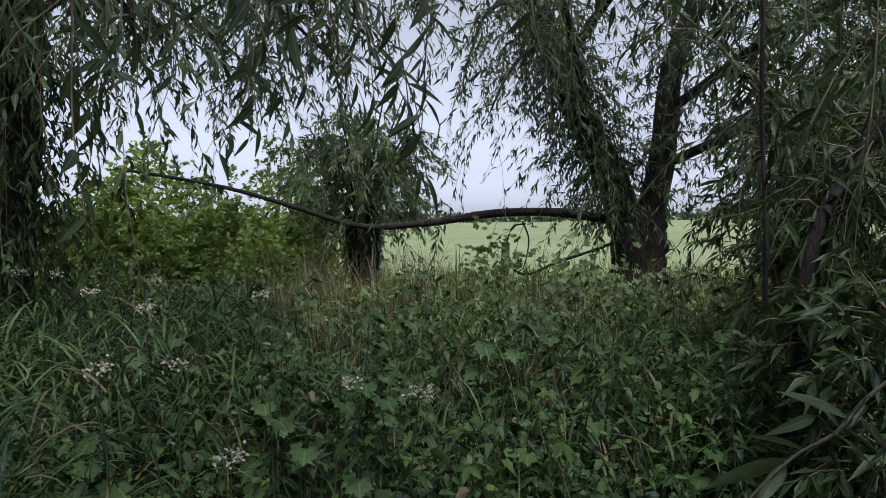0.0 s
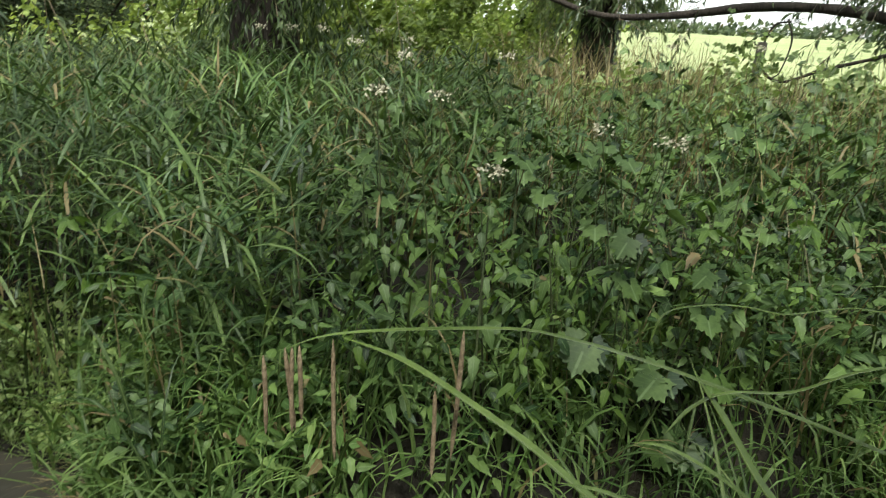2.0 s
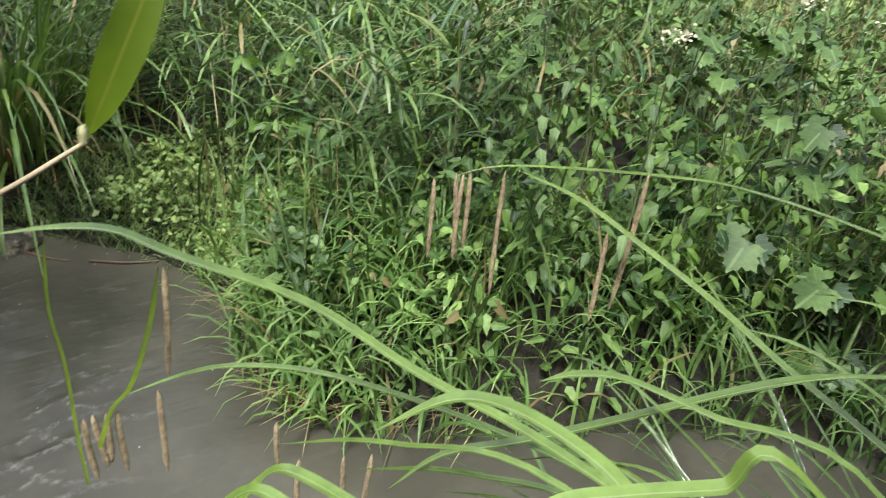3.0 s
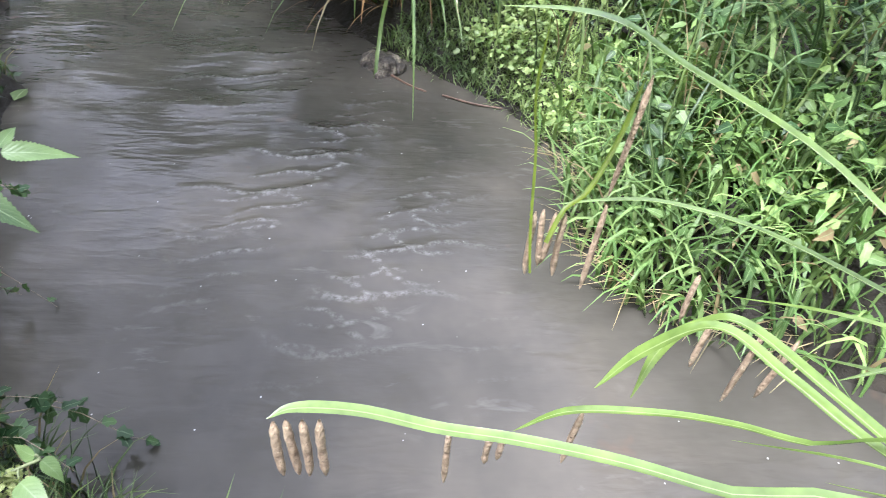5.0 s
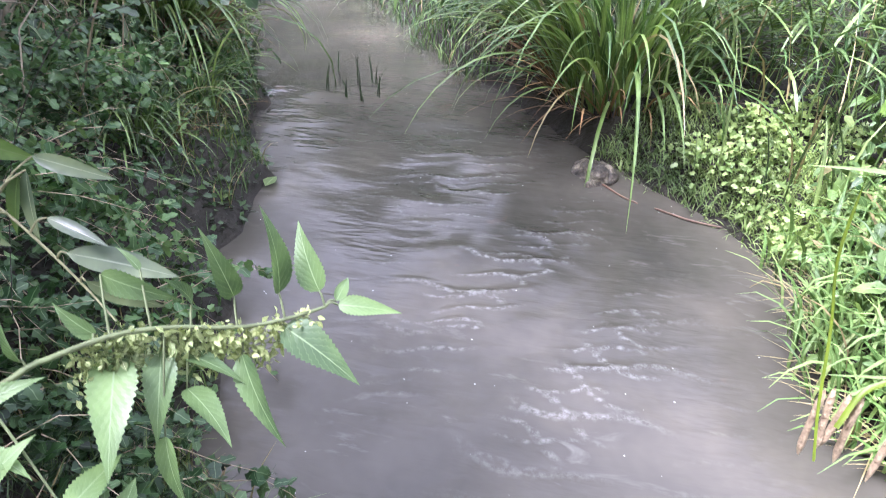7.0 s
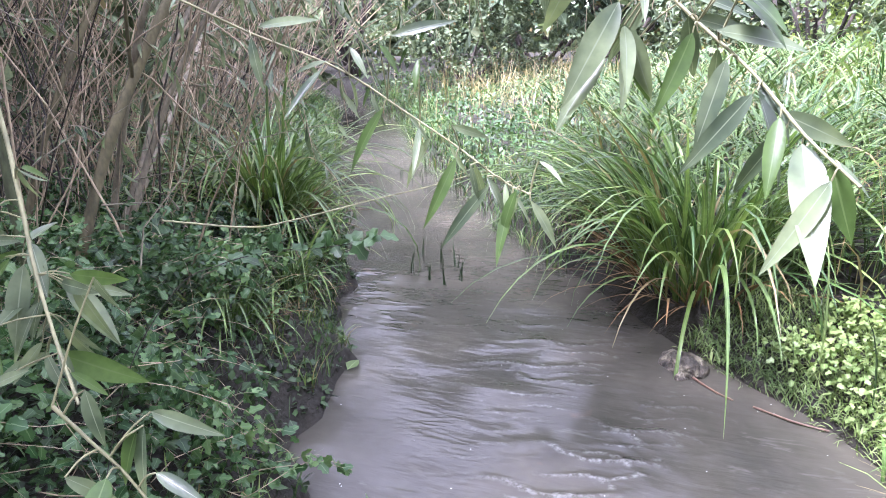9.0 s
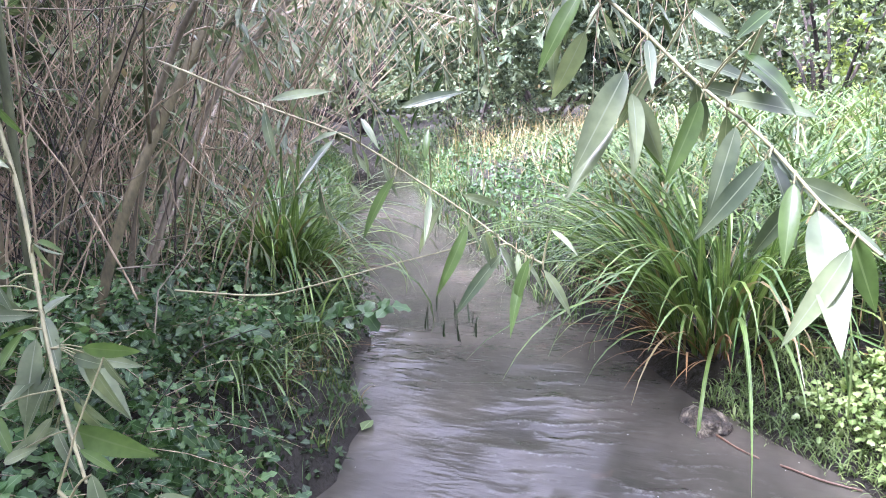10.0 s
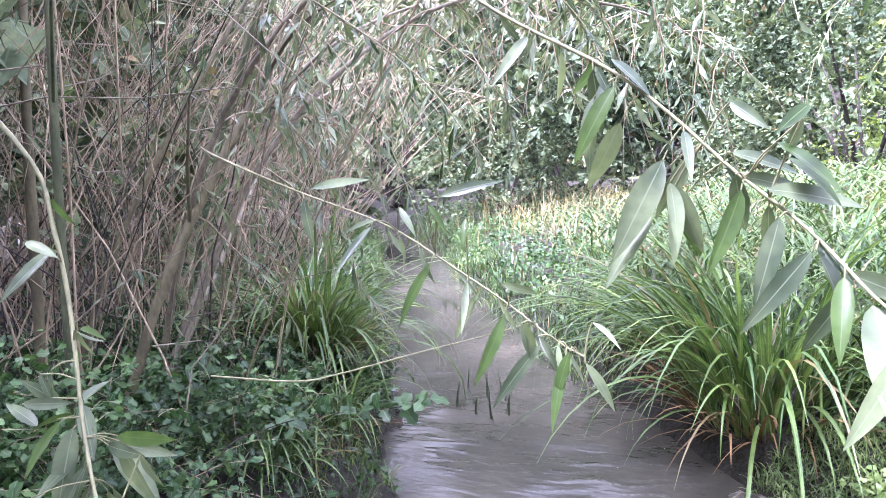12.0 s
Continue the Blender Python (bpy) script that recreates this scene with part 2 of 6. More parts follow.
def water_material():
    m, t, p = material("stream_water")
    a = noise_of(t, 1.1, 5.0)
    murk = ramp(t, a.outputs["Fac"], [(0.3, (0.029, 0.028, 0.0215)), (0.52, (0.055, 0.0518, 0.041)), (0.75, (0.098, 0.088, 0.068))])
    b = noise_of(t, 2.6, 4.0)
    silt = ramp(t, b.outputs["Fac"], [(0.66, (0, 0, 0)), (0.78, (0.55, 0.55, 0.55))])
    col = mixed(t, murk.outputs["Color"], (0.14, 0.075, 0.045), silt.outputs["Color"])
    c = t.nodes.new("ShaderNodeTexCoord")
    mp = t.nodes.new("ShaderNodeMapping")
    mp.vector_type = "TEXTURE"
    mp.inputs["Scale"].default_value = (0.3, 1.0, 1.0)
    mp.inputs["Rotation"].default_value = (0, 0, radians(-28))
    t.links.new(c.outputs["Object"], mp.inputs["Vector"])
    w = node(t, "ShaderNodeTexNoise", Scale=5.0, Detail=2.0, Roughness=0.5, Distortion=0.4)
    w2 = node(t, "ShaderNodeTexNoise", Scale=13.0, Detail=2.0, Roughness=0.6, Distortion=0.3)
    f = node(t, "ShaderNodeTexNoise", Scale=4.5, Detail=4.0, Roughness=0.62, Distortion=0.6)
    for n in (w, w2, f):
        t.links.new(mp.outputs["Vector"], n.inputs["Vector"])
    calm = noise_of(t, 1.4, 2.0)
    # Pale streaks paint sky glints on the ripples into the water colour.
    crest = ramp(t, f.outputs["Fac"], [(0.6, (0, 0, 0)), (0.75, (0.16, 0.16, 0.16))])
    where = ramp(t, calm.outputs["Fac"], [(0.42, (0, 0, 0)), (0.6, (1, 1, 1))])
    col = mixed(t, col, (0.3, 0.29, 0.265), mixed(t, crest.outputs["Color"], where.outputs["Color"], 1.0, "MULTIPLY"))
    # Small pale dots paint sparkle into the colour as well.
    speck = node(t, "ShaderNodeTexVoronoi", Scale=13.0)
    t.links.new(c.outputs["Object"], speck.inputs["Vector"])
    dots = ramp(t, speck.outputs["Distance"], [(0.022, (0.8, 0.8, 0.8)), (0.04, (0, 0, 0))])
    col = mixed(t, col, (0.55, 0.55, 0.52), dots.outputs["Color"])
    # Riffle highlights, painted pale by a vertex mask and broken up by noise.
    glint_mask = t.nodes.new("ShaderNodeAttribute")
    glint_mask.attribute_name = "crest_glint"
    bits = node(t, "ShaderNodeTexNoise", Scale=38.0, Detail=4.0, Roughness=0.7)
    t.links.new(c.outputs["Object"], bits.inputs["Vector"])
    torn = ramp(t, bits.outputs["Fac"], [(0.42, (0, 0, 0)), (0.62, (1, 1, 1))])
    col = mixed(t, col, (0.3, 0.3, 0.28), mixed(t, glint_mask.outputs["Color"], torn.outputs["Color"], 1.0, "MULTIPLY"))
    t.links.new(col, p.inputs["Base Color"])
    p.inputs["Roughness"].default_value = 0.1
    p.inputs["IOR"].default_value = 1.33
    p.inputs["Specular IOR Level"].default_value = 0.5
    b1 = node(t, "ShaderNodeBump", Strength=0.2, Distance=0.018)
    t.links.new(w.outputs["Fac"], b1.inputs["Height"])
    b2 = node(t, "ShaderNodeBump", Strength=0.16, Distance=0.006)
    t.links.new(w2.outputs["Fac"], b2.inputs["Height"])
    t.links.new(b1.outputs["Normal"], b2.inputs["Normal"])
    t.links.new(b2.outputs["Normal"], p.inputs["Normal"])
    return m


# ---- mesh tools ----
RNG = np.random.default_rng(7)


def mesh_from(name, verts, quads, uvs=None, mats=(), slots=None, smooth=True):
    """A mesh from arrays of corners and four-cornered faces."""
    me = bpy.data.meshes.new(name)
    v, q = np.asarray(verts, np.float32).reshape(-1, 3), np.asarray(quads, np.int32).reshape(-1, 4)
    me.vertices.add(len(v))
    me.vertices.foreach_set("co", v.ravel())
    me.loops.add(q.size)
    me.loops.foreach_set("vertex_index", q.ravel())
    me.polygons.add(len(q))
    me.polygons.foreach_set("loop_start", np.arange(0, q.size, 4, dtype=np.int32))
    if uvs is not None:
        layer = me.uv_layers.new(name="uv")
        layer.data.foreach_set("uv", np.asarray(uvs, np.float32).reshape(-1, 2)[q.ravel()].ravel())
    for m in mats:
        me.materials.append(m)
    if slots is not None:
        me.polygons.foreach_set("material_index", np.asarray(slots, np.int32))
    me.polygons.foreach_set("use_smooth", np.full(len(q), smooth))
    me.update(calc_edges=True)
    return me


class Heap:
    """Collects many small pieces into one mesh."""

    def __init__(self):
        self.v, self.q, self.u, self.n = [], [], [], 0

    def add(self, verts, quads, uvs):
        self.v.append(verts.reshape(-1, 3))
        self.q.append(quads.reshape(-1, 4) + self.n)
        self.u.append(uvs.reshape(-1, 2))
        self.n += len(self.v[-1])

    def mesh(self, name, mat):
        return mesh_from(name, np.concatenate(self.v), np.concatenate(self.q), np.concatenate(self.u), [mat])


def part(name, me, parent, label=""):
    ob = new(name, me)
    ob.parent = parent
    return tagged(ob, label) if label else ob


def thing(name, at, label, category, group="", kind=""):
    ob = new(name)
    ob.location = at
    ob.empty_display_size = 0.1
    return tagged(ob, label, category, group, kind)


def unit(a):
    return a / np.maximum(np.linalg.norm(a, axis=-1, keepdims=True), 1e-9)


def profile_leaf(n, width, profile, fold=0.15, curl=0.1, teeth=0.0):
    """Leaf along +y, one long: three corners a station, folded at the midrib, curling down to the tip."""
    s = np.linspace(0, 1, n)
    w = np.array([profile(a) for a in s]) * width
    if teeth:
        w[1:-1:2] *= 1 + teeth
        w[2:-1:2] *= 1 - teeth
    z = -curl * s ** 2
    v = np.stack([np.stack([-w, s, z + fold * w], -1), np.stack([0 * s, s, z], -1), np.stack([w, s, z + fold * w], -1)], 1)
    i = np.arange(n - 1)[:, None] * 3
    q = np.concatenate([i + [0, 1, 4, 3], i + [1, 2, 5, 4]])
    u = np.stack([np.tile([0.0, 0.5, 1.0], n), np.repeat(s, 3)], -1)
    return v.reshape(-1, 3), q, u


def lobed_leaf(lobes, deep, n=None, spread=2.6, cup=0.12):
    """Broad leaf with pointed lobes round the stalk's end; it grows along +y."""
    n = n or lobes * 4 + 1
    a = np.linspace(-spread, spread, n)
    saw = np.abs(((np.arange(n) / (n - 1) * lobes) % 1) - 0.5) * 2
    r = (1 - deep * saw) * (0.45 + 0.25 * np.cos(a / 1.7)) * (1 + 0.07 * np.where(np.arange(n) % 2, 1, -1))
    rim = np.stack([np.sin(a) * r, 0.3 + np.cos(a) * r, -cup * r], -1)
    v = np.concatenate([[[0, 0.3, 0.0]], rim])
    k = np.arange(0, n - 2, 2)
    q = np.stack([0 * k, k + 3, k + 2, k + 1], -1)
    u = np.concatenate([[[0.5, 0.3]], np.stack([0.5 + 0.5 * np.sin(a), 0.5 + 0.5 * np.cos(a)], -1)])
    return v, q, u


LANCE = profile_leaf(5, 0.085, lambda s: math.sin(math.pi * min(1, s ** 0.75)) + 0.02, 0.25, 0.15)
LANCE_FAR = profile_leaf(3, 0.1, lambda s: 1.0 if 0.2 < s < 0.8 else 0.05, 0.25, 0.15)
OVAL = profile_leaf(4, 0.3, lambda s: math.sin(math.pi * min(1, s ** 0.7)) + 0.03, 0.2, 0.15)
NETTLE_LEAF = profile_leaf(37, 0.27, lambda s: (math.sin(math.pi * min(1, s ** 0.52)) * (1 - 0.25 * s) + 0.01), 0.22, 0.3, 0.07)
HERB_LEAF = profile_leaf(6, 0.22, lambda s: (math.sin(math.pi * min(1, s ** 0.58)) + 0.02), 0.2, 0.25, 0.12)
LOBED = lobed_leaf(5, 0.3, 31)
LOBED_FINE = profile_leaf(5, 0.34, lambda s: (math.sin(math.pi * min(1, s ** 0.7)) ** 0.7 + 0.03), 0.15, 0.2, 0.3)


def kite_leaf(width, fold=0.2, curl=0.1):
    """The plainest leaf, for far crowns: two folded halves."""
    v = np.array([(0, 0, 0), (0, 0.5, -curl * 0.2), (0, 1, -curl), (-width, 0.42, fold * width), (width, 0.42, fold * width)], float)
    q = np.array([(0, 1, 2, 3), (0, 4, 2, 1)])
    u = np.array([(0.5, 0), (0.5, 0.5), (0.5, 1), (0, 0.42), (1, 0.42)], float)
    return v, q, u


KITE = kite_leaf(0.34)
KITE_NARROW = kite_leaf(0.11, 0.25, 0.2)


def frames_of(along, up):
    y = unit(along)
    x = unit(np.cross(y, up))
    z = np.cross(x, y)
    return np.stack([x, y, z], -1)


def place(heap, shape, at, along, up, size):
    """Puts copies of a leaf shape at points, growing along directions, facing up-vectors."""
    v, q, u = shape
    f = frames_of(along, up)
    n = len(at)
    w = np.einsum("nij,kj->nki", f, v) * np.asarray(size).reshape(-1, 1, 1) + at[:, None, :]
    heap.add(w, (q[None] + (np.arange(n) * len(v))[:, None, None]), np.tile(u, (n, 1)))


def blades(heap, base, height, turn, lean, droop, width, steps=5, fold=False):
    """Arching blades of grass or sedge, each from its base."""
    n = len(base)
    s = np.linspace(0, 1, steps + 1)
    ang = lean[:, None] + droop[:, None] * s[None] ** 1.4
    ds = height[:, None] / steps
    out = np.concatenate([np.zeros((n, 1)), np.cumsum(np.sin(ang[:, :-1]) * ds, 1)], 1)
    up = np.concatenate([np.zeros((n, 1)), np.cumsum(np.cos(ang[:, :-1]) * ds, 1)], 1)
    d = np.stack([np.cos(turn), np.sin(turn)], -1)
    mid = np.concatenate([base[:, None, :2] + out[..., None] * d[:, None], (base[:, 2:3] + up)[..., None]], -1)
    w = width[:, None] * np.clip(np.minimum(0.45 + 2.2 * s, 1.0) * (1 - s ** 3), 0.04, 1)[None]
    twist = RNG.normal(0, 0.5, n)
    side = np.stack([-np.sin(turn + twist), np.cos(turn + twist), 0 * turn], -1)[:, None] * w[..., None]
    if fold:
        lift = np.zeros_like(side)
        lift[..., 2] = w * 0.5
        v = np.stack([mid - side + lift, mid, mid + side + lift], 2)
        k, c = 3, [[0, 1, 4, 3], [1, 2, 5, 4]]
        uu = [0.0, 0.5, 1.0]
    else:
        v = np.stack([mid - side, mid + side], 2)
        k, c = 2, [[0, 1, 3, 2]]
        uu = [0.0, 1.0]
    i = (np.arange(n) * (steps + 1) * k)[:, None, None, None] + (np.arange(steps) * k)[None, :, None, None] + np.array(c)[None, None]
    u = np.stack(np.broadcast_arrays(np.array(uu)[None, None, :], s[None, :, None]), -1)
    heap.add(v, i, np.tile(u.reshape(-1, 2), (n, 1)))
    return mid


def tubes(heap, lines, radius, sides=5):
    """Round stems along polylines: lines (n, stations, 3), radius (n, stations)."""
    lines = np.asarray(lines, float)
    radius = np.asarray(radius, float)
    n, k = lines.shape[:2]
    tan = unit(np.gradient(lines, axis=1))
    ref = np.where(np.abs(tan[..., 2:3]) > 0.9, [1.0, 0, 0], [0, 0, 1.0])
    a = unit(np.cross(tan, ref))
    b = np.cross(tan, a)
    th = np.linspace(0, 2 * math.pi, sides, endpoint=False)
    ring = a[:, :, None] * np.cos(th)[None, None, :, None] + b[:, :, None] * np.sin(th)[None, None, :, None]
    v = lines[:, :, None] + ring * radius[:, :, None, None]
    j = np.arange(sides)
    cell = np.stack([j, (j + 1) % sides, (j + 1) % sides + sides, j + sides], -1)
    i = (np.arange(n) * k * sides)[:, None, None, None] + (np.arange(k - 1) * sides)[None, :, None, None] + cell[None, None]
    u = np.stack(np.broadcast_arrays((th / 6.283)[None, None], np.linspace(0, 1, k)[None, :, None]), -1)
    heap.add(v, i, np.tile(u.reshape(-1, 2), (n, 1)))


def smooth_line(points, n):
    """A soft curve through a few points (Catmull-Rom), n stations."""
    p = np.asarray(points, float)
    p = np.concatenate([[2 * p[0] - p[1]], p, [2 * p[-1] - p[-2]]])
    t = np.linspace(0, len(p) - 3 - 1e-6, n)
    i = t.astype(int)
    f = (t - i)[:, None]
    a, b, c, d = p[i], p[i + 1], p[i + 2], p[i + 3]
    return 0.5 * (2 * b + (c - a) * f + (2 * a - 5 * b + 4 * c - d) * f ** 2 + (3 * b - a - 3 * c + d) * f ** 3)


def limb(points, r0, r1, n=16, sides=10, knots=0.0, mat=None, name="limb"):
    """One bole or limb as a mesh, lumpy by knots."""
    h = Heap()
    line = smooth_line(points, n)
    r = np.linspace(r0, r1, n) * (1 + knots * RNG.normal(0, 1, n))
    tubes(h, line[None], r[None], sides)
    return h.mesh(name, mat or BARK)


def fluted(points, radii, mat, name="trunk", sides=22, n=26, depth=0.1):
    """A thick old bole with ridges of bark and a flared foot."""
    line = smooth_line(points, n)
    r = np.interp(np.linspace(0, 1, n), np.linspace(0, 1, len(radii)), radii)
    h = Heap()
    tubes(h, line[None], np.ones((1, n)), sides)
    v = h.v[0].reshape(n, sides, 3) - line[:, None]
    th = np.arange(sides)
    for k in range(n):
        ridge = 1 + depth * np.sin(th * 2.51 + 0.35 * np.sin(k * 0.5) * 3) + RNG.normal(0, depth * 0.35, sides)
        v[k] *= (r[k] * ridge)[:, None]
    h.v[0] = (v + line[:, None]).reshape(-1, 3)
    return h.mesh(name, mat)


def sprays(twigs_heap, leaf_heap, starts, ways, length, sag, leaves, size, shape=LANCE, steps=6, hang=0.5, twig=0.004):
    """Twigs that set off from starts along ways and sag, with leaves set along them."""
    n = len(starts)
    s = np.linspace(0, 1, steps)
    length = np.broadcast_to(length, n)
    lines = starts[:, None] + unit(ways)[:, None] * (length[:, None] * s)[..., None]
    lines[..., 2] -= (np.broadcast_to(sag, n) * length)[:, None] * s ** 2
    lines[:, 1:] += RNG.normal(0, 0.02, (n, steps - 1, 3)) * length[:, None, None]
    if twigs_heap is not None:
        tubes(twigs_heap, lines, np.broadcast_to(twig * (1 - 0.7 * s), (n, steps)), 3)
    f = np.sort(RNG.uniform(0.1, 1.0, (n, leaves)), 1) * (steps - 1)
    i = np.minimum(f.astype(int), steps - 2)
    a = np.take_along_axis(lines, i[..., None], 1)
    b = np.take_along_axis(lines, i[..., None] + 1, 1)
    at = (a + (b - a) * (f - i)[..., None]).reshape(-1, 3)
    tan = unit(b - a).reshape(-1, 3)
    side = unit(RNG.normal(0, 1, at.shape))
    way = unit(tan * 0.7 + side * 0.75 + np.array([0, 0, -hang]))
    up = unit(RNG.normal(0, 0.6, at.shape) + np.array([0, 0, 1.0]))
    place(leaf_heap, shape, at, way, up, size * RNG.uniform(0.6, 1.25, len(at)))


# ---- the lie of the land ----
NEAR_EDGE = [(-26, -3.6), (-21.5, -2.2), (-12.6, -0.4), (-8.4, -0.5), (-7.2, -0.55), (-4.1, -0.4), (-3.6, -0.45), (-3.0, -0.5), (-2.6, -0.58),
             (-1.8, -0.68), (-1.25, -0.43), (-0.5, -0.05), (0.5, 0.35), (3, 0.5), (30, 0.5)]
FAR_EDGE = [(-26, -2.2), (-21.5, -1.2), (-12.6, 0.75), (-8.4, 0.66), (-5.2, 0.9), (-4.5, 0.98), (-3.2, 1.15), (-2.75, 1.28), (-2.35, 1.4), (-1.9, 1.38),
            (-1.5, 1.08), (-1.2, 1.06), (-0.8, 1.28), (-0.5, 1.5), (0, 1.9), (1, 2.0), (3, 2.0), (30, 2.0)]


def near_edge(x):
    return np.interp(x, *zip(*NEAR_EDGE)) + 0.05 * np.sin(np.asarray(x) * 5.3) + 0.035 * np.sin(np.asarray(x) * 13 + 1)


def far_edge(x):
    return np.interp(x, *zip(*FAR_EDGE))


def wave(x, y, k, s=0.0):
    return np.sin(x * k + s) * np.cos(y * k * 0.83 + s * 1.7)


def height(x, y):
    """The ground's height over the water."""
    x, y = np.asarray(x, float), np.asarray(y, float)
    f, n = y - far_edge(x), near_edge(x) - y
    far_up = 0.02 + 0.16 * np.clip(f / 0.35, 0, 1) + 0.4 * (1 - np.exp(-np.clip(f, 0, None) / 1.8))
    near_up = 0.03 + 0.28 * np.clip(n / 0.5, 0, 1) ** 0.8 + 0.2 * (1 - np.exp(-np.clip(n, 0, None) / 1.5))
    deep = -0.3 * np.clip(np.minimum(-f, -n) / 0.25, 0, 1)
    z = np.where(f > 0, far_up, np.where(n > 0, near_up, deep))
    rough = np.exp(-np.hypot(x, y) / 30)
    return z + (0.03 * wave(x, y, 2.1) + 0.02 * wave(x, y, 5.3, 1.0)) * rough * (np.maximum(f, n) > 0.05)


def axis(lo, hi, step, far, grow=1.25):
    a = list(np.arange(lo, hi, step))
    for sign, seq in ((1, hi), (-1, lo)):
        d, p, out = step, seq, []
        while abs(p) < far:
            d *= grow
            p += sign * d
            out.append(p)
        a = a + out if sign > 0 else out[::-1] + a
    return np.array(a)


def build_ground():
    gx, gy = axis(-14, 5, 0.12, 900), axis(-3.5, 6, 0.1, 900)
    X, Y = np.meshgrid(gx, gy)
    v = np.stack([X, Y, height(X, Y)], -1)
    r, c = X.shape
    i = (np.arange(r - 1)[:, None] * c + np.arange(c - 1)[None])[..., None] + np.array([0, 1, c + 1, c])
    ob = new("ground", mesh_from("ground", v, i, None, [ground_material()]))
    tagged(ob, "earth banks under rank growth, level green pasture beyond", "ground", kind="structure")


def build_water():
    gx, gy = np.concatenate([np.arange(-26, -6, 0.08), np.arange(-6, -3.8, 0.025), np.arange(-3.8, -0.9, 0.0125), np.arange(-0.9, 5, 0.025)]), np.linspace(0, 1, 110)
    lo, hi = near_edge(gx) - 0.12, far_edge(gx) + 0.12
    X = np.broadcast_to(gx[None], (110, len(gx)))
    Y = lo[None] + (hi - lo)[None] * gy[:, None]
    rng = np.random.default_rng(5)
    Z = np.zeros_like(Y)
    bend_x, bend_y = X + 0.09 * np.sin(Y * 3.1 + X), Y + 0.07 * np.sin(X * 2.7 + 1.3 * Y)
    for k in range(26):
        size, way = rng.uniform(0.09, 0.55), rng.normal(0, 0.7)
        Z += 0.0011 * size ** 0.9 * np.sin((bend_x * math.cos(way) + bend_y * math.sin(way)) * 6.283 / size + rng.uniform(0, 6.283))
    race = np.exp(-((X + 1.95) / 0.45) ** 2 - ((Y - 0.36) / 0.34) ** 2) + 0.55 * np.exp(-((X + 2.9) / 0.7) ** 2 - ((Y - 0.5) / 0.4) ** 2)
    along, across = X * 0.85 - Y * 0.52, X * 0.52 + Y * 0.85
    crest, crest_glint = np.zeros_like(Y), np.zeros_like(Y)
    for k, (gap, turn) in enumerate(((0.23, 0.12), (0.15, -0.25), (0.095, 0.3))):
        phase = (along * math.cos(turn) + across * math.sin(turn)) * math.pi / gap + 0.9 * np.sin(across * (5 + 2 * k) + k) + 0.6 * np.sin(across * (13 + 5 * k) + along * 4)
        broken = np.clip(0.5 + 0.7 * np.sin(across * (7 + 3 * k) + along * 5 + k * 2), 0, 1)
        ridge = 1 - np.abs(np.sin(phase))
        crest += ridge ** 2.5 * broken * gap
        # Marks ridge tops where a bright highlight is painted into the colour.
        crest_glint = np.maximum(crest_glint, np.clip((ridge - 0.8) * 6, 0, 1) * np.clip(broken - 0.35, 0, 1))
    Z = Z * (1 + 1.2 * race) + race * 0.045 * crest
    v = np.stack([X, Y, Z], -1)
    r, c = X.shape
    i = (np.arange(r - 1)[:, None] * c + np.arange(c - 1)[None])[..., None] + np.array([0, 1, c + 1, c])
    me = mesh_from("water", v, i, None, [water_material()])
    me.attributes.new("crest_glint", "FLOAT", "POINT").data.foreach_set("value", (crest_glint * np.clip(race * 1.3, 0, 1)).astype(np.float32).ravel())
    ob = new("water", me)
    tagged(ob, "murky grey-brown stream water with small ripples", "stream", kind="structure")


build_ground()
build_water()


def spread_points(n, x0, x1, y0, y1, rng=RNG):
    return rng.uniform(x0, x1, n), rng.uniform(y0, y1, n)


def far_bank(n, x0, x1, d0, d1):
    """Points on the far bank, d metres back from the water."""
    x = RNG.uniform(x0, x1, n)
    y = far_edge(x) + RNG.uniform(d0, d1, n)
    return np.stack([x, y, height(x, y) - 0.02], -1)


def near_bank(n, x0, x1, d0, d1, hollow=0.0):
    """Points on the near bank, kept back where the bank is washed out."""
    x = RNG.uniform(x0, x1, n)
    y = near_edge(x) - RNG.uniform(d0, d1, n) - hollow * np.exp(-((x + 3.15) / 0.75) ** 2)
    return np.stack([x, y, height(x, y) - 0.02], -1)


def stuff(name, heap, mat, label, category):
    ob = new(name, heap.mesh(name, mat))
    return tagged(ob, label, category, kind="stuff")


def clumped(base, k=1.9, keep=0.35):
    """Thins points out in patches, so that growth stands in drifts."""
    drift = 0.5 + 0.5 * wave(base[:, 0], base[:, 1], k, 0.9) + 0.3 * wave(base[:, 0], base[:, 1], k * 2.7, 2.2)
    return base[RNG.uniform(0, 1, len(base)) < np.clip(drift, keep, 1)]


def grass_patch(name, base, h, w, mat, label, droop=1.3, steps=4, start=0.0, lean=0.1):
    n = len(base)
    hp = Heap()
    b = base.copy()
    b[:, 2] += RNG.uniform(0, 1, n) ** 0.6 * start
    blades(hp, b, RNG.uniform(0.6, 1.2, n) * h, RNG.uniform(0, 6.283, n), np.abs(RNG.normal(lean, 0.2, n)), np.abs(RNG.normal(droop, 0.5, n)), RNG.uniform(0.6, 1.2, n) * w, steps)
    return stuff(name, hp, mat, label, "grass")


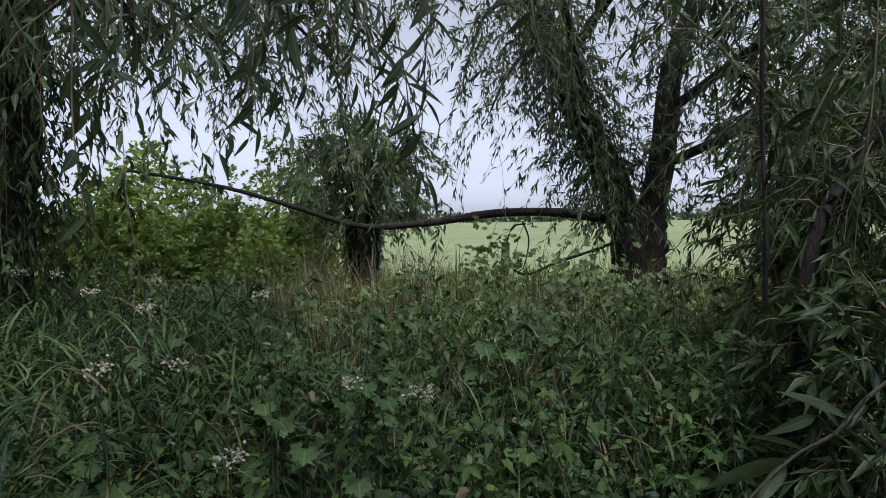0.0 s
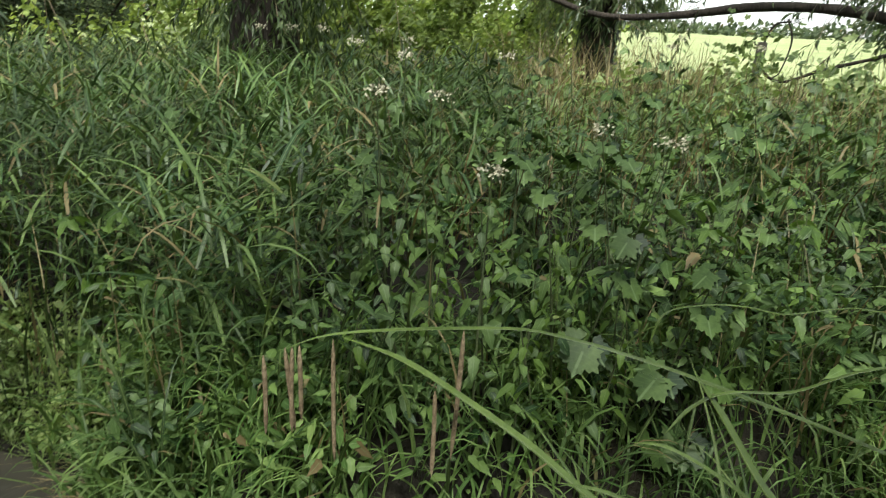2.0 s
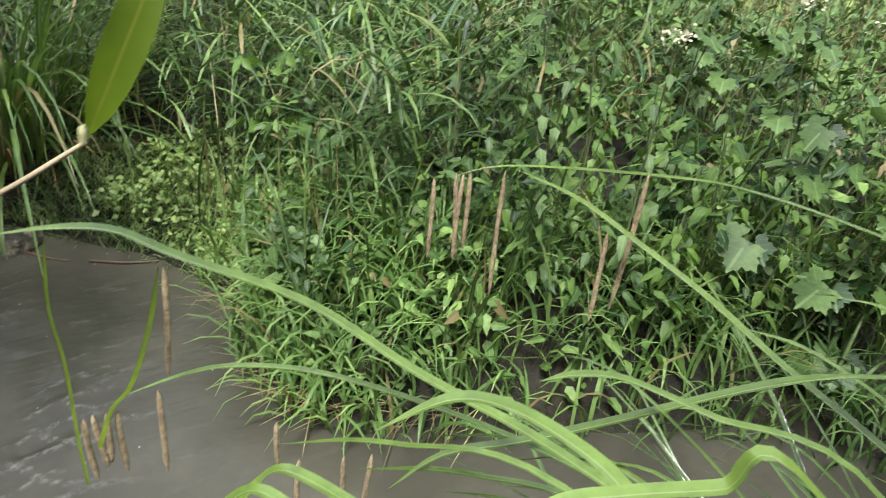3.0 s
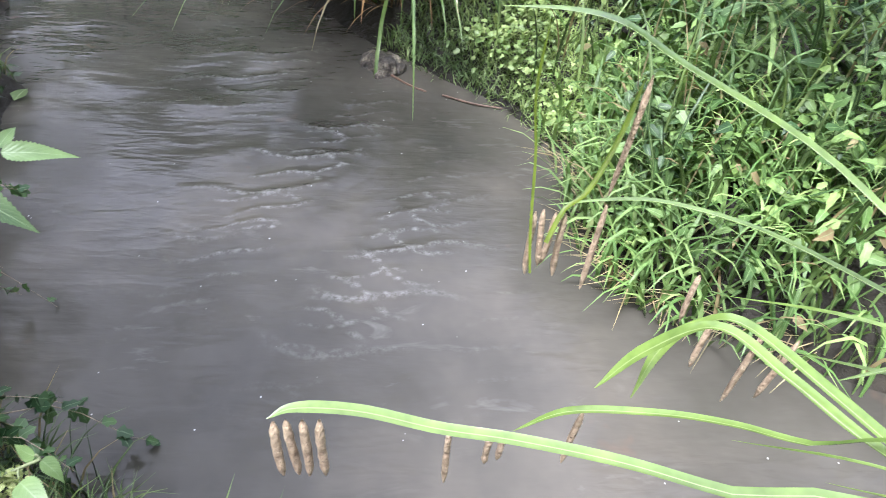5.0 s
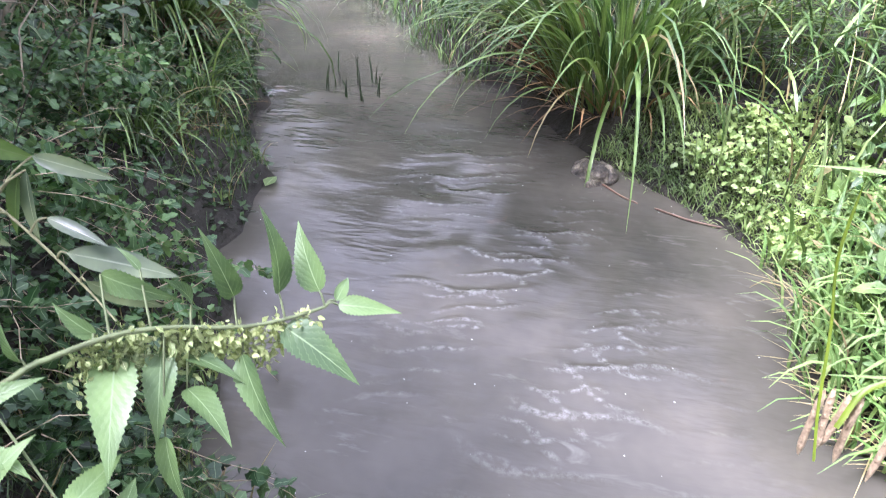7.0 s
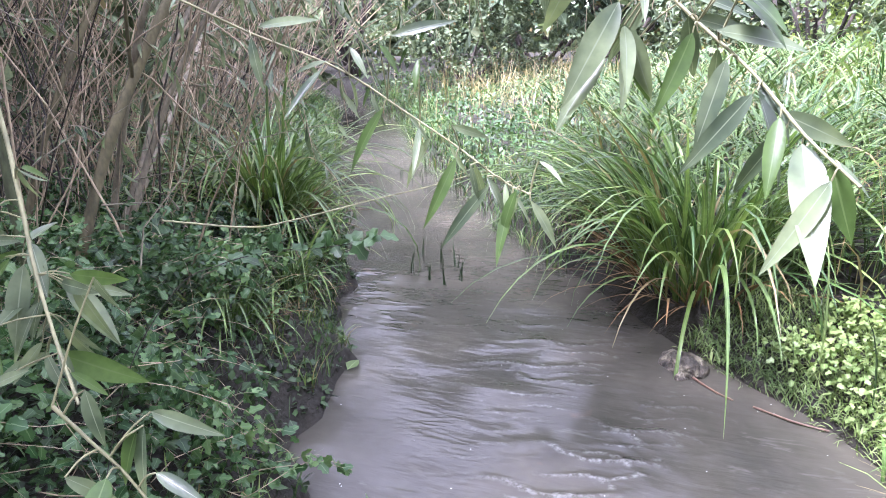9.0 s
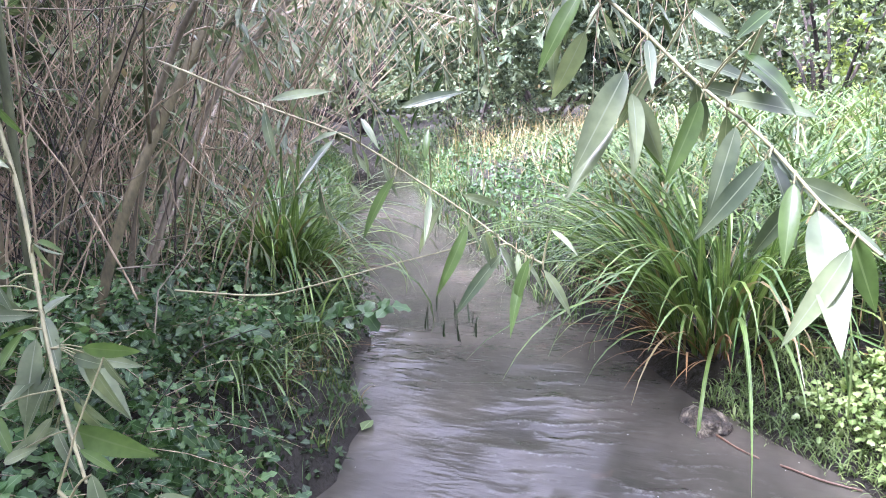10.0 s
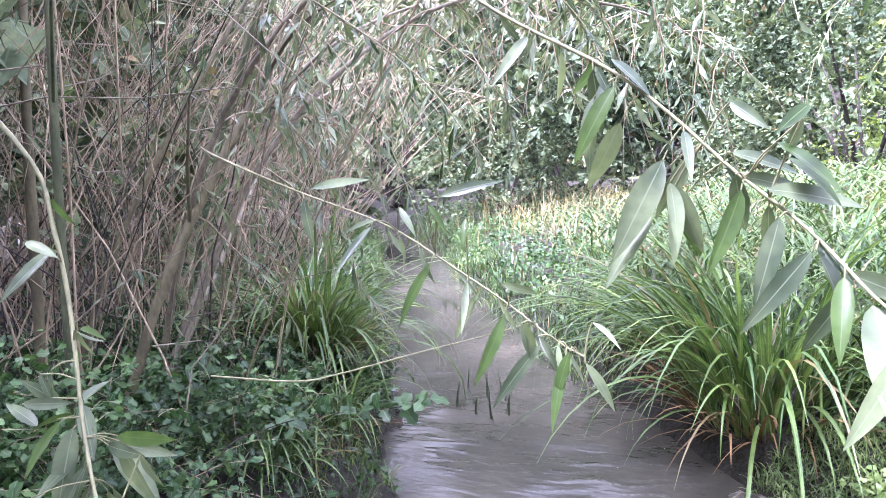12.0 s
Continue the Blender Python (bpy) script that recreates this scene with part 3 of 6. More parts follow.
# ---- plants close to the path ----
NETTLE_STEM = [(-0.712, -0.506, 1.147), (-0.727, -0.484, 1.149), (-0.741, -0.454, 1.147), (-0.748, -0.427, 1.141), (-0.752, -0.399, 1.132),
    (-0.755, -0.377, 1.127), (-0.759, -0.353, 1.126), (-0.763, -0.333, 1.127)]
NETTLE_LEAVES = [
    ((-0.769, -0.389, 1.142), (-0.767, -0.401, 1.197)), ((-0.770, -0.361, 1.139), (-0.782, -0.365, 1.199)), ((-0.769, -0.335, 1.136),
    (-0.807, -0.342, 1.170)),
    ((-0.763, -0.324, 1.127), (-0.758, -0.282, 1.115)), ((-0.766, -0.414, 1.144), (-0.752, -0.425, 1.174)), ((-0.749, -0.389, 1.110),
    (-0.708, -0.370, 1.063)),
    ((-0.749, -0.435, 1.124), (-0.712, -0.444, 1.081)), ((-0.736, -0.424, 1.101), (-0.698, -0.400, 1.082)), ((-0.717, -0.439, 1.083),
    (-0.697, -0.433, 1.038)),
    ((-0.744, -0.460, 1.128), (-0.682, -0.465, 1.090)), ((-0.749, -0.425, 1.120), (-0.733, -0.389, 1.099)), ((-0.769, -0.461, 1.172),
    (-0.767, -0.420, 1.147)),
    ((-0.758, -0.361, 1.120), (-0.728, -0.318, 1.085)), ((-0.773, -0.440, 1.169), (-0.782, -0.452, 1.182)), ((-0.750, -0.468, 1.142),
    (-0.768, -0.491, 1.158)),
    ((-0.765, -0.325, 1.129), (-0.794, -0.313, 1.126)),
]
LOW_NETTLE_STEM = [(-0.643, -0.461, 1.004), (-0.640, -0.437, 0.996), (-0.636, -0.414, 0.991), (-0.633, -0.398, 0.988), (-0.631, -0.383, 0.989),
    (-0.632, -0.356, 0.990)]
LOW_NETTLE_LEAVES = [
    ((-0.633, -0.397, 0.999), (-0.637, -0.373, 1.014)), ((-0.632, -0.356, 0.989), (-0.623, -0.349, 0.970)), ((-0.634, -0.358, 0.992),
    (-0.650, -0.368, 0.991)),
    ((-0.624, -0.369, 0.986), (-0.596, -0.355, 0.978)), ((-0.626, -0.404, 0.995), (-0.589, -0.399, 1.004)), ((-0.627, -0.392, 0.993),
    (-0.626, -0.391, 0.956)),
    ((-0.630, -0.416, 1.002), (-0.642, -0.400, 1.025)), ((-0.628, -0.421, 1.003), (-0.604, -0.429, 1.001)), ((-0.629, -0.426, 1.005),
    (-0.664, -0.442, 1.010)),
    ((-0.628, -0.380, 0.990), (-0.641, -0.383, 0.996)),
]
BRANCH_A_TOP = [(-1.348, -0.384, 1.818), (-1.297, -0.292, 1.739), (-1.253, -0.239, 1.685), (-1.211, -0.196, 1.645)]
BRANCH_C_TOP = [(-1.371, -0.934, 1.711), (-1.366, -0.888, 1.639)]
BRANCH_A = [(-1.136, -0.126, 1.585), (-1.091, -0.080, 1.532), (-1.043, -0.046, 1.479), (-0.989, -0.017, 1.434), (-0.947, -0.013, 1.409),
    (-0.903, -0.011, 1.382), (-0.849, -0.004, 1.354)]
BRANCH_A_LEAVES = [
    ((-0.992, -0.031, 1.437), (-0.990, -0.055, 1.358)), ((-0.959, -0.020, 1.413), (-0.955, 0.008, 1.328)), ((-0.910, -0.009, 1.376),
    (-0.837, -0.037, 1.286)),
    ((-0.879, -0.005, 1.365), (-0.869, 0.014, 1.304)), ((-1.094, -0.089, 1.490), (-1.094, -0.144, 1.390)), ((-1.088, -0.085, 1.468),
    (-1.044, -0.098, 1.404)),
    ((-1.083, -0.082, 1.465), (-1.082, -0.054, 1.396)), ((-1.031, -0.049, 1.474), (-1.062, -0.022, 1.418)), ((-0.994, -0.033, 1.501),
    (-0.943, -0.009, 1.456)),
    ((-1.003, -0.036, 1.461), (-0.972, 0.032, 1.442)), ((-1.148, -0.140, 1.559), (-1.135, -0.151, 1.477)), ((-1.145, -0.141, 1.587),
    (-1.171, -0.125, 1.534)),
    ((-1.066, -0.074, 1.550), (-1.081, -0.047, 1.516)), ((-0.965, -0.024, 1.529), (-0.955, -0.058, 1.507)), ((-0.933, -0.013, 1.397),
    (-0.922, 0.046, 1.369)),
    ((-1.034, -0.051, 1.494), (-1.019, 0.005, 1.471)),
]
BRANCH_A_MORE = [
    ((-1.133, -0.117, 1.531), (-1.165, -0.144, 1.463)), ((-1.141, -0.129, 1.577), (-1.129, -0.14, 1.517)), ((-1.142, -0.131, 1.593), (-1.174, -0.155, 1.565)), ((-1.134, -0.125, 1.595), (-1.106, -0.095, 1.552)), ((-1.071, -0.066, 1.539), (-1.085, -0.045, 1.502)), ((-1.042, -0.048, 1.54), (-1.01, -0.029, 1.512)), ((-0.983, -0.017, 1.519), (-1.006, -0.016, 1.488)), ((-0.999, -0.021, 1.488), (-0.958, 0.001, 1.445)), ((-1.034, -0.041, 1.472), (-1.023, 0.015, 1.454)), ((-1.108, -0.095, 1.439), (-1.097, -0.15, 1.363)), ((-1.101, -0.086, 1.478), (-1.133, -0.118, 1.439)), ((-1.093, -0.081, 1.453), (-1.068, -0.092, 1.386)), ((-1.086, -0.075, 1.45), (-1.091, -0.052, 1.392)),
]
BRANCH_B = [(-1.375, -0.583, 1.525), (-1.337, -0.475, 1.473), (-1.284, -0.364, 1.427), (-1.217, -0.289, 1.378), (-1.146, -0.243, 1.348),
    (-1.073, -0.212, 1.325), (-1.008, -0.200, 1.324)]
BRANCH_B_LEAVES = [
    ((-1.083, -0.240, 1.339), (-1.084, -0.232, 1.302)), ((-1.062, -0.228, 1.331), (-1.065, -0.209, 1.286)), ((-1.039, -0.215, 1.328),
    (-1.025, -0.216, 1.298)),
    ((-1.025, -0.208, 1.325), (-1.029, -0.222, 1.275)), ((-1.006, -0.200, 1.319), (-1.007, -0.174, 1.271)), ((-1.005, -0.193, 1.355),
    (-0.971, -0.180, 1.338)),
    ((-1.112, -0.254, 1.375), (-1.123, -0.212, 1.359)), ((-1.186, -0.306, 1.463), (-1.171, -0.234, 1.477)), ((-1.197, -0.318, 1.455),
    (-1.193, -0.298, 1.420)),
    ((-1.225, -0.349, 1.452), (-1.201, -0.332, 1.418)), ((-1.306, -0.457, 1.477), (-1.323, -0.381, 1.484)), ((-1.310, -0.466, 1.466),
    (-1.295, -0.455, 1.400)),
    ((-1.246, -0.376, 1.437), (-1.265, -0.418, 1.421)), ((-1.156, -0.280, 1.440), (-1.140, -0.287, 1.406)),
]
BRANCH_C = [(-1.348, -0.804, 1.527), (-1.324, -0.779, 1.451), (-1.291, -0.756, 1.372), (-1.248, -0.736, 1.291), (-1.200, -0.715, 1.224),
    (-1.148, -0.686, 1.158), (-1.095, -0.654, 1.108)]
BRANCH_C_LEAVES = [
    ((-1.232, -0.710, 1.200), (-1.255, -0.635, 1.165)), ((-1.235, -0.700, 1.195), (-1.212, -0.644, 1.116)), ((-1.232, -0.715, 1.204),
    (-1.208, -0.736, 1.138)),
    ((-1.231, -0.738, 1.235), (-1.181, -0.766, 1.235)), ((-1.230, -0.750, 1.250), (-1.193, -0.773, 1.293)), ((-1.199, -0.724, 1.136),
    (-1.188, -0.761, 1.089)),
    ((-1.214, -0.704, 1.148), (-1.229, -0.667, 1.083)), ((-1.236, -0.759, 1.289), (-1.232, -0.755, 1.239)), ((-1.258, -0.732, 1.329),
    (-1.304, -0.723, 1.303)),
    ((-1.219, -0.731, 1.190), (-1.161, -0.756, 1.166)), ((-1.196, -0.719, 1.123), (-1.195, -0.778, 1.096)), ((-1.223, -0.715, 1.180),
    (-1.205, -0.707, 1.228)),
    ((-1.214, -0.770, 1.231), (-1.247, -0.820, 1.250)), ((-1.199, -0.709, 1.120), (-1.219, -0.622, 1.062)), ((-1.262, -0.749, 1.422),
    (-1.259, -0.781, 1.437)),
    ((-1.237, -0.733, 1.246), (-1.298, -0.721, 1.253)),
]
BARE_TWIG = [(-1.336, -0.609, 1.237), (-1.334, -0.500, 1.221), (-1.323, -0.438, 1.230), (-1.312, -0.331, 1.254), (-1.290, -0.257, 1.273),
    (-1.262, -0.184, 1.296)]
SPRIG = [(-1.117, -0.499, 1.242), (-1.109, -0.445, 1.255), (-1.094, -0.399, 1.260), (-1.076, -0.365, 1.268), (-1.058, -0.335, 1.280)]
SPIKES = [
    ((-0.761, 0.265, 1.064), 0.127),
    ((-0.733, 0.216, 0.927), 0.109), ((-0.770, 0.145, 0.916), 0.079), ((-0.765, 0.156, 0.917), 0.066), ((-0.758, 0.165, 0.916), 0.064),
    ((-0.751, 0.176, 0.916), 0.076),
    ((-0.666, 0.701, 1.065), 0.117), ((-0.636, 0.721, 1.076), 0.129), ((-0.627, 0.725, 1.077), 0.124), ((-0.616, 0.731, 1.079), 0.112),
    ((-0.568, 0.754, 1.088), 0.183),
    ((-0.354, 0.764, 1.142), 0.187), ((-0.383, 0.726, 1.051), 0.121),
    ((-0.623, -0.215, 0.939), 0.055), ((-0.619, -0.205, 0.938), 0.061), ((-0.615, -0.195, 0.938), 0.064), ((-0.609, -0.183, 0.937), 0.065),
    ((-0.653, -0.024, 0.756), 0.082), ((-0.630, 0.011, 0.762), 0.052), ((-0.623, 0.022, 0.765), 0.047), ((-0.588, 0.094, 0.795), 0.081),
    ((-0.654, 0.326, 0.839), 0.067), ((-0.610, 0.319, 0.802), 0.067), ((-0.564, 0.357, 0.806), 0.118), ((-0.537, 0.377, 0.810), 0.093),
]
RIGHT_TWIG = [(0.601, 0.841, 1.612), (0.545, 0.843, 1.569), (0.497, 0.835, 1.524), (0.445, 0.831, 1.497), (0.390, 0.819, 1.457),
    (0.346, 0.800, 1.421)]
RIGHT_TWIG_LEAVES = [
    ((0.443, 0.840, 1.488), (0.349, 0.899, 1.424)), ((0.462, 0.834, 1.499), (0.406, 0.903, 1.498)), ((0.476, 0.842, 1.544), (0.395, 0.816, 1.527)),
    ((0.505, 0.825, 1.545), (0.430, 0.856, 1.572)), ((0.406, 0.844, 1.450), (0.350, 0.793, 1.411)), ((0.409, 0.844, 1.452), (0.423, 0.774, 1.412)),
    ((0.492, 0.826, 1.524), (0.507, 0.761, 1.491)), ((0.529, 0.818, 1.572), (0.512, 0.887, 1.603)), ((0.437, 0.842, 1.482), (0.375, 0.801, 1.438)),
]
SAPLING = [(2.239, 4.365, 0.836), (2.232, 4.459, 1.429), (2.173, 4.503, 1.847), (2.137, 4.492, 2.302), (2.119, 4.423, 2.775), (2.070, 4.314, 3.250),
    (2.001, 4.126, 3.794)]
LEANING = [(1.822, 3.464, 0.974), (1.942, 3.530, 1.504), (2.054, 3.525, 1.862), (2.194, 3.470, 2.152), (2.343, 3.394, 2.341), (2.526, 3.268, 2.563)]
SLANTED = [(1.470, 4.169, 3.070), (1.690, 4.105, 2.844), (1.868, 4.039, 2.590), (2.058, 3.943, 2.338), (2.252, 3.814, 2.109), (2.375, 3.701, 1.957)]
SHOOTS = [(-0.594, 0.966, 2.193), (-0.445, 0.825, 2.148), (-0.508, 1.112, 2.241), (-0.323, 0.975, 2.193), (-0.291, 1.172, 2.281),
    (-0.188, 1.276, 2.343), (-0.082, 1.121, 2.221), (-0.015, 1.016, 2.222), (0.130, 1.021, 2.189), (0.232, 1.199, 2.246), (-0.564, 1.411, 2.301),
    (-0.723, 1.467, 2.262), (0.447, 1.332, 2.326), (0.584, 1.090, 2.201), (0.614, 0.978, 2.127), (0.748, 1.156, 2.052)]
BRANCH_F = [(-0.932, -0.601, 1.197), (-0.924, -0.576, 1.168), (-0.913, -0.549, 1.139), (-0.890, -0.514, 1.094), (-0.869, -0.491, 1.065)]
BRANCH_F_LEAVES = [
    ((-0.932, -0.530, 1.184), (-0.919, -0.473, 1.163)), ((-0.897, -0.518, 1.116), (-0.893, -0.441, 1.082)), ((-0.886, -0.508, 1.095),
    (-0.901, -0.459, 1.049)),
    ((-0.923, -0.540, 1.174), (-0.930, -0.559, 1.119)), ((-0.927, -0.573, 1.211), (-0.925, -0.566, 1.160)), ((-0.910, -0.527, 1.142),
    (-0.885, -0.484, 1.124)),
    ((-0.959, -0.563, 1.291), (-0.960, -0.548, 1.262)), ((-0.926, -0.535, 1.176), (-0.911, -0.538, 1.117)), ((-0.901, -0.560, 1.148),
    (-0.840, -0.564, 1.127)),
    ((-0.895, -0.586, 1.157), (-0.906, -0.556, 1.123)),
]
BRANCH_C_MORE = [
    ((-1.221, -0.722, 1.250), (-1.193, -0.705, 1.192)), ((-1.220, -0.687, 1.203), (-1.212, -0.644, 1.117)), ((-1.222, -0.689, 1.209),
    (-1.253, -0.635, 1.186)),
    ((-1.210, -0.730, 1.228), (-1.183, -0.747, 1.134)), ((-1.213, -0.760, 1.291), (-1.212, -0.749, 1.256)), ((-1.198, -0.775, 1.263),
    (-1.223, -0.732, 1.252)),
    ((-1.179, -0.713, 1.132), (-1.138, -0.678, 1.093)), ((-1.165, -0.769, 1.166), (-1.152, -0.749, 1.117)), ((-1.147, -0.756, 1.113),
    (-1.134, -0.712, 1.133)),
    ((-1.200, -0.692, 1.157), (-1.194, -0.655, 1.117)), ((-1.205, -0.714, 1.194), (-1.182, -0.727, 1.145)), ((-1.198, -0.705, 1.166),
    (-1.205, -0.733, 1.138)),
    ((-1.207, -0.741, 1.237), (-1.164, -0.765, 1.189)), ((-1.215, -0.697, 1.201), (-1.181, -0.645, 1.198)), ((-1.185, -0.700, 1.134),
    (-1.169, -0.685, 1.082)),
    ((-1.232, -0.767, 1.438), (-1.218, -0.727, 1.419)), ((-1.238, -0.728, 1.333), (-1.269, -0.709, 1.310)),
]
NETTLE_MORE = [
    ((-0.704, -0.519, 1.143), (-0.712, -0.486, 1.148)), ((-0.676, -0.518, 1.113), (-0.691, -0.492, 1.128)), ((-0.669, -0.484, 1.090),
    (-0.715, -0.465, 1.077)),
    ((-0.689, -0.516, 1.124), (-0.675, -0.495, 1.112)), ((-0.722, -0.499, 1.153), (-0.726, -0.501, 1.182)),
]
CROOK = [(2.390, 8.750, 1.540), (2.050, 8.750, 1.400), (1.490, 8.750, 1.220), (1.120, 8.750, 1.070), (0.900, 8.750, 1.170), (0.840, 8.750, 1.450),
    (0.920, 8.750, 1.690), (1.090, 8.750, 1.740)]
CROOK_SIDE = [(1.050, 8.750, 1.770), (1.130, 8.750, 1.520), (1.070, 8.750, 1.190), (1.000, 8.750, 1.110)]
SEDGE_B1 = [(-0.873, 0.141, 1.123), (-0.830, 0.191, 1.127), (-0.784, 0.230, 1.123), (-0.726, 0.260, 1.100), (-0.598, 0.327, 1.056),
    (-0.462, 0.352, 1.007), (-0.330, 0.362, 0.987), (-0.210, 0.348, 0.978)]
SEDGE_B2 = [(-0.658, 0.730, 1.068), (-0.558, 0.764, 1.104), (-0.314, 0.821, 1.134), (-0.206, 0.810, 1.144), (-0.082, 0.781, 1.143),
    (0.027, 0.736, 1.143), (0.117, 0.685, 1.148), (0.186, 0.621, 1.161)]
SEDGE_B2b = [(-0.554, 0.754, 1.105), (-0.441, 0.742, 1.090), (-0.322, 0.711, 1.060), (-0.224, 0.669, 1.041), (-0.138, 0.616, 1.025)]
SEDGE_B3 = [(-0.586, 0.168, 0.782), (-0.592, 0.195, 0.840), (-0.573, 0.218, 0.886), (-0.539, 0.230, 0.914), (-0.440, 0.237, 0.909),
    (-0.337, 0.231, 0.909), (-0.244, 0.212, 0.919)]
SEDGE_B4 = [(-0.841, 0.233, 0.858), (-0.778, 0.289, 0.890), (-0.715, 0.322, 0.913), (-0.616, 0.364, 0.924), (-0.475, 0.398, 0.923),
    (-0.333, 0.405, 0.930), (-0.210, 0.386, 0.945)]
SEDGE_B5 = [(-0.431, 0.235, 1.032), (-0.377, 0.273, 1.070), (-0.320, 0.282, 1.083), (-0.245, 0.273, 1.080), (-0.194, 0.252, 1.074),
    (-0.143, 0.225, 1.071)]
SEDGE_B6 = [(-0.465, 0.314, 0.860), (-0.423, 0.358, 0.902), (-0.350, 0.394, 0.935), (-0.265, 0.431, 0.984), (-0.158, 0.465, 1.059), (-0.099, 0.485, 1.092), (-0.046, 0.478, 1.124), (0.004, 0.464, 1.152), (0.046, 0.445, 1.177)]
SEDGE_B7 = [(-0.269, 0.139, 1.083), (-0.240, 0.181, 1.112), (-0.201, 0.204, 1.128), (-0.148, 0.224, 1.150)]
SEDGE_B8 = [(-0.630, -0.218, 0.943), (-0.627, -0.197, 0.946), (-0.603, -0.154, 0.943), (-0.564, -0.108, 0.939), (-0.524, -0.063, 0.944),
    (-0.468, -0.013, 0.955), (-0.413, 0.022, 0.970)]
SEDGE_B9 = [(-0.591, 0.105, 0.831), (-0.574, 0.137, 0.886), (-0.535, 0.171, 0.942), (-0.464, 0.169, 0.952), (-0.402, 0.157, 0.963)]
SEDGE_B10 = [(-0.612, 0.023, 0.785), (-0.582, 0.063, 0.829), (-0.521, 0.107, 0.871), (-0.468, 0.127, 0.907), (-0.417, 0.135, 0.940)]
SEDGE_B0 = [(-0.130, 0.019, 1.655), (-0.110, 0.026, 1.639), (-0.093, 0.027, 1.627), (-0.077, 0.024, 1.616), (-0.059, 0.017, 1.604),
    (-0.044, 0.007, 1.595), (-0.033, -0.005, 1.589)]
SEDGE_DROP1 = [(-0.847, 0.188, 1.120), (-0.825, 0.164, 1.045), (-0.794, 0.152, 0.982), (-0.757, 0.130, 0.916), (-0.729, 0.116, 0.874)]
SEDGE_DROP2 = [(-0.767, 0.265, 1.072), (-0.754, 0.234, 1.010), (-0.744, 0.194, 0.954), (-0.749, 0.168, 0.932), (-0.741, 0.143, 0.900)]

SIDE_NETTLE_STEM = [(-0.689, -0.521, 1.076), (-0.674, -0.500, 1.057), (-0.664, -0.483, 1.047), (-0.658, -0.471, 1.036), (-0.652, -0.459, 1.027), (-0.641, -0.444, 1.013)]
SIDE_NETTLE_LEAVES = [
    ((-0.647, -0.434, 1.028), (-0.691, -0.459, 1.055)), ((-0.677, -0.478, 1.042), (-0.717, -0.463, 1.053)), ((-0.676, -0.48, 1.042), (-0.691, -0.496, 1.072)), ((-0.667, -0.463, 1.028), (-0.648, -0.419, 0.987)), ((-0.636, -0.404, 1.0), (-0.644, -0.38, 1.002)), ((-0.65, -0.473, 1.045), (-0.628, -0.459, 1.035)), ((-0.648, -0.483, 1.047), (-0.631, -0.494, 1.052)), ((-0.68, -0.472, 1.028), (-0.706, -0.455, 1.018)), ((-0.666, -0.488, 1.051), (-0.67, -0.499, 1.075)),
]
SEDGE_C1 = [(-0.098, 0.586, 1.136), (-0.058, 0.585, 1.140), (-0.011, 0.573, 1.131), (0.044, 0.550, 1.112), (0.076, 0.528, 1.093)]
SEDGE_C2 = [(-0.061, 0.592, 1.152), (-0.035, 0.606, 1.185), (-0.002, 0.612, 1.208), (0.053, 0.607, 1.223)]
SEDGE_C3 = [(-0.038, 0.623, 1.221), (-0.002, 0.599, 1.182), (0.040, 0.565, 1.134), (0.073, 0.540, 1.110)]
SEDGE_C4 = [(-0.091, 0.680, 1.217), (-0.076, 0.694, 1.258), (-0.033, 0.696, 1.276), (0.010, 0.693, 1.283), (0.046, 0.686, 1.283)]
SEDGE_C6 = [(-0.326, 0.364, 1.057), (-0.298, 0.383, 1.066), (-0.257, 0.400, 1.071), (-0.200, 0.407, 1.066), (-0.167, 0.408, 1.063)]
SEDGE_C7 = [(-0.176, 0.551, 1.084), (-0.114, 0.553, 1.084), (-0.058, 0.543, 1.074), (0.006, 0.521, 1.058)]


# ---- far bank growth ----
grass_patch("bank_grass", clumped(far_bank(8500, -3.5, 3.6, 0.0, 6.5), 2.4, 0.12), 0.5, 0.006, GRASS, "rank green bank grass with drying blades", 1.3, 4, 0.25)
grass_patch("reed_grass", clumped(far_bank(20000, -6.0, -1.2, 0.3, 3.8), 2.1, 0.4), 0.32, 0.008, TALL, "tall broad-bladed reed grass on the far bank", 1.5, 5, 0.8, 0.85)
grass_patch("reed_grass", clumped(far_bank(5200, -1.4, 3.4, 0.7, 3.6), 2.6, 0.2), 0.3, 0.0075, TALL, "reed grass standing through darker herbs", 1.5, 5, 0.6, 0.85)
grass_patch("upstream_grass", clumped(far_bank(6500, -16, -4.4, 0.3, 5.0), 1.3, 0.1), 0.3, 0.005, TALL, "pale seeding grasses upstream on the bank", 1.5, 4, 0.12)
grass_patch("straw", far_bank(1700, -14, 3.5, 0.1, 6.0), 0.7, 0.003, STRAW, "dry straw-coloured stalks through the green", 0.8, 4, 0.2)
grass_patch("dead_stalks", clumped(far_bank(3000, -12, -4.6, 0.8, 4.8), 1.7, 0.1), 0.55, 0.0045, STRAW, "pinkish dead stalks and seed heads upstream", 1.7, 5, 0.3, 0.6)
grass_patch("straw", far_bank(700, -1.0, 3.2, 2.4, 5.4), 0.7, 0.003, STRAW, "dry stalks on the upper bank", 0.9, 4, 0.3)
grass_patch("dead_stalks", far_bank(700, -1.7, 0.2, 4.6, 6.8), 0.8, 0.004, STRAW, "brown tangle of dead stalks by the stump", 1.1, 4, 0.3)
grass_patch("dead_stalks", clumped(far_bank(900, -2.6, 2.6, 1.0, 5.0), 3.3, 0.1), 0.75, 0.0035, RUSTY_LEAF, "rusty dead stalks standing in the bank growth", 0.6, 4, 0.2, 0.15)
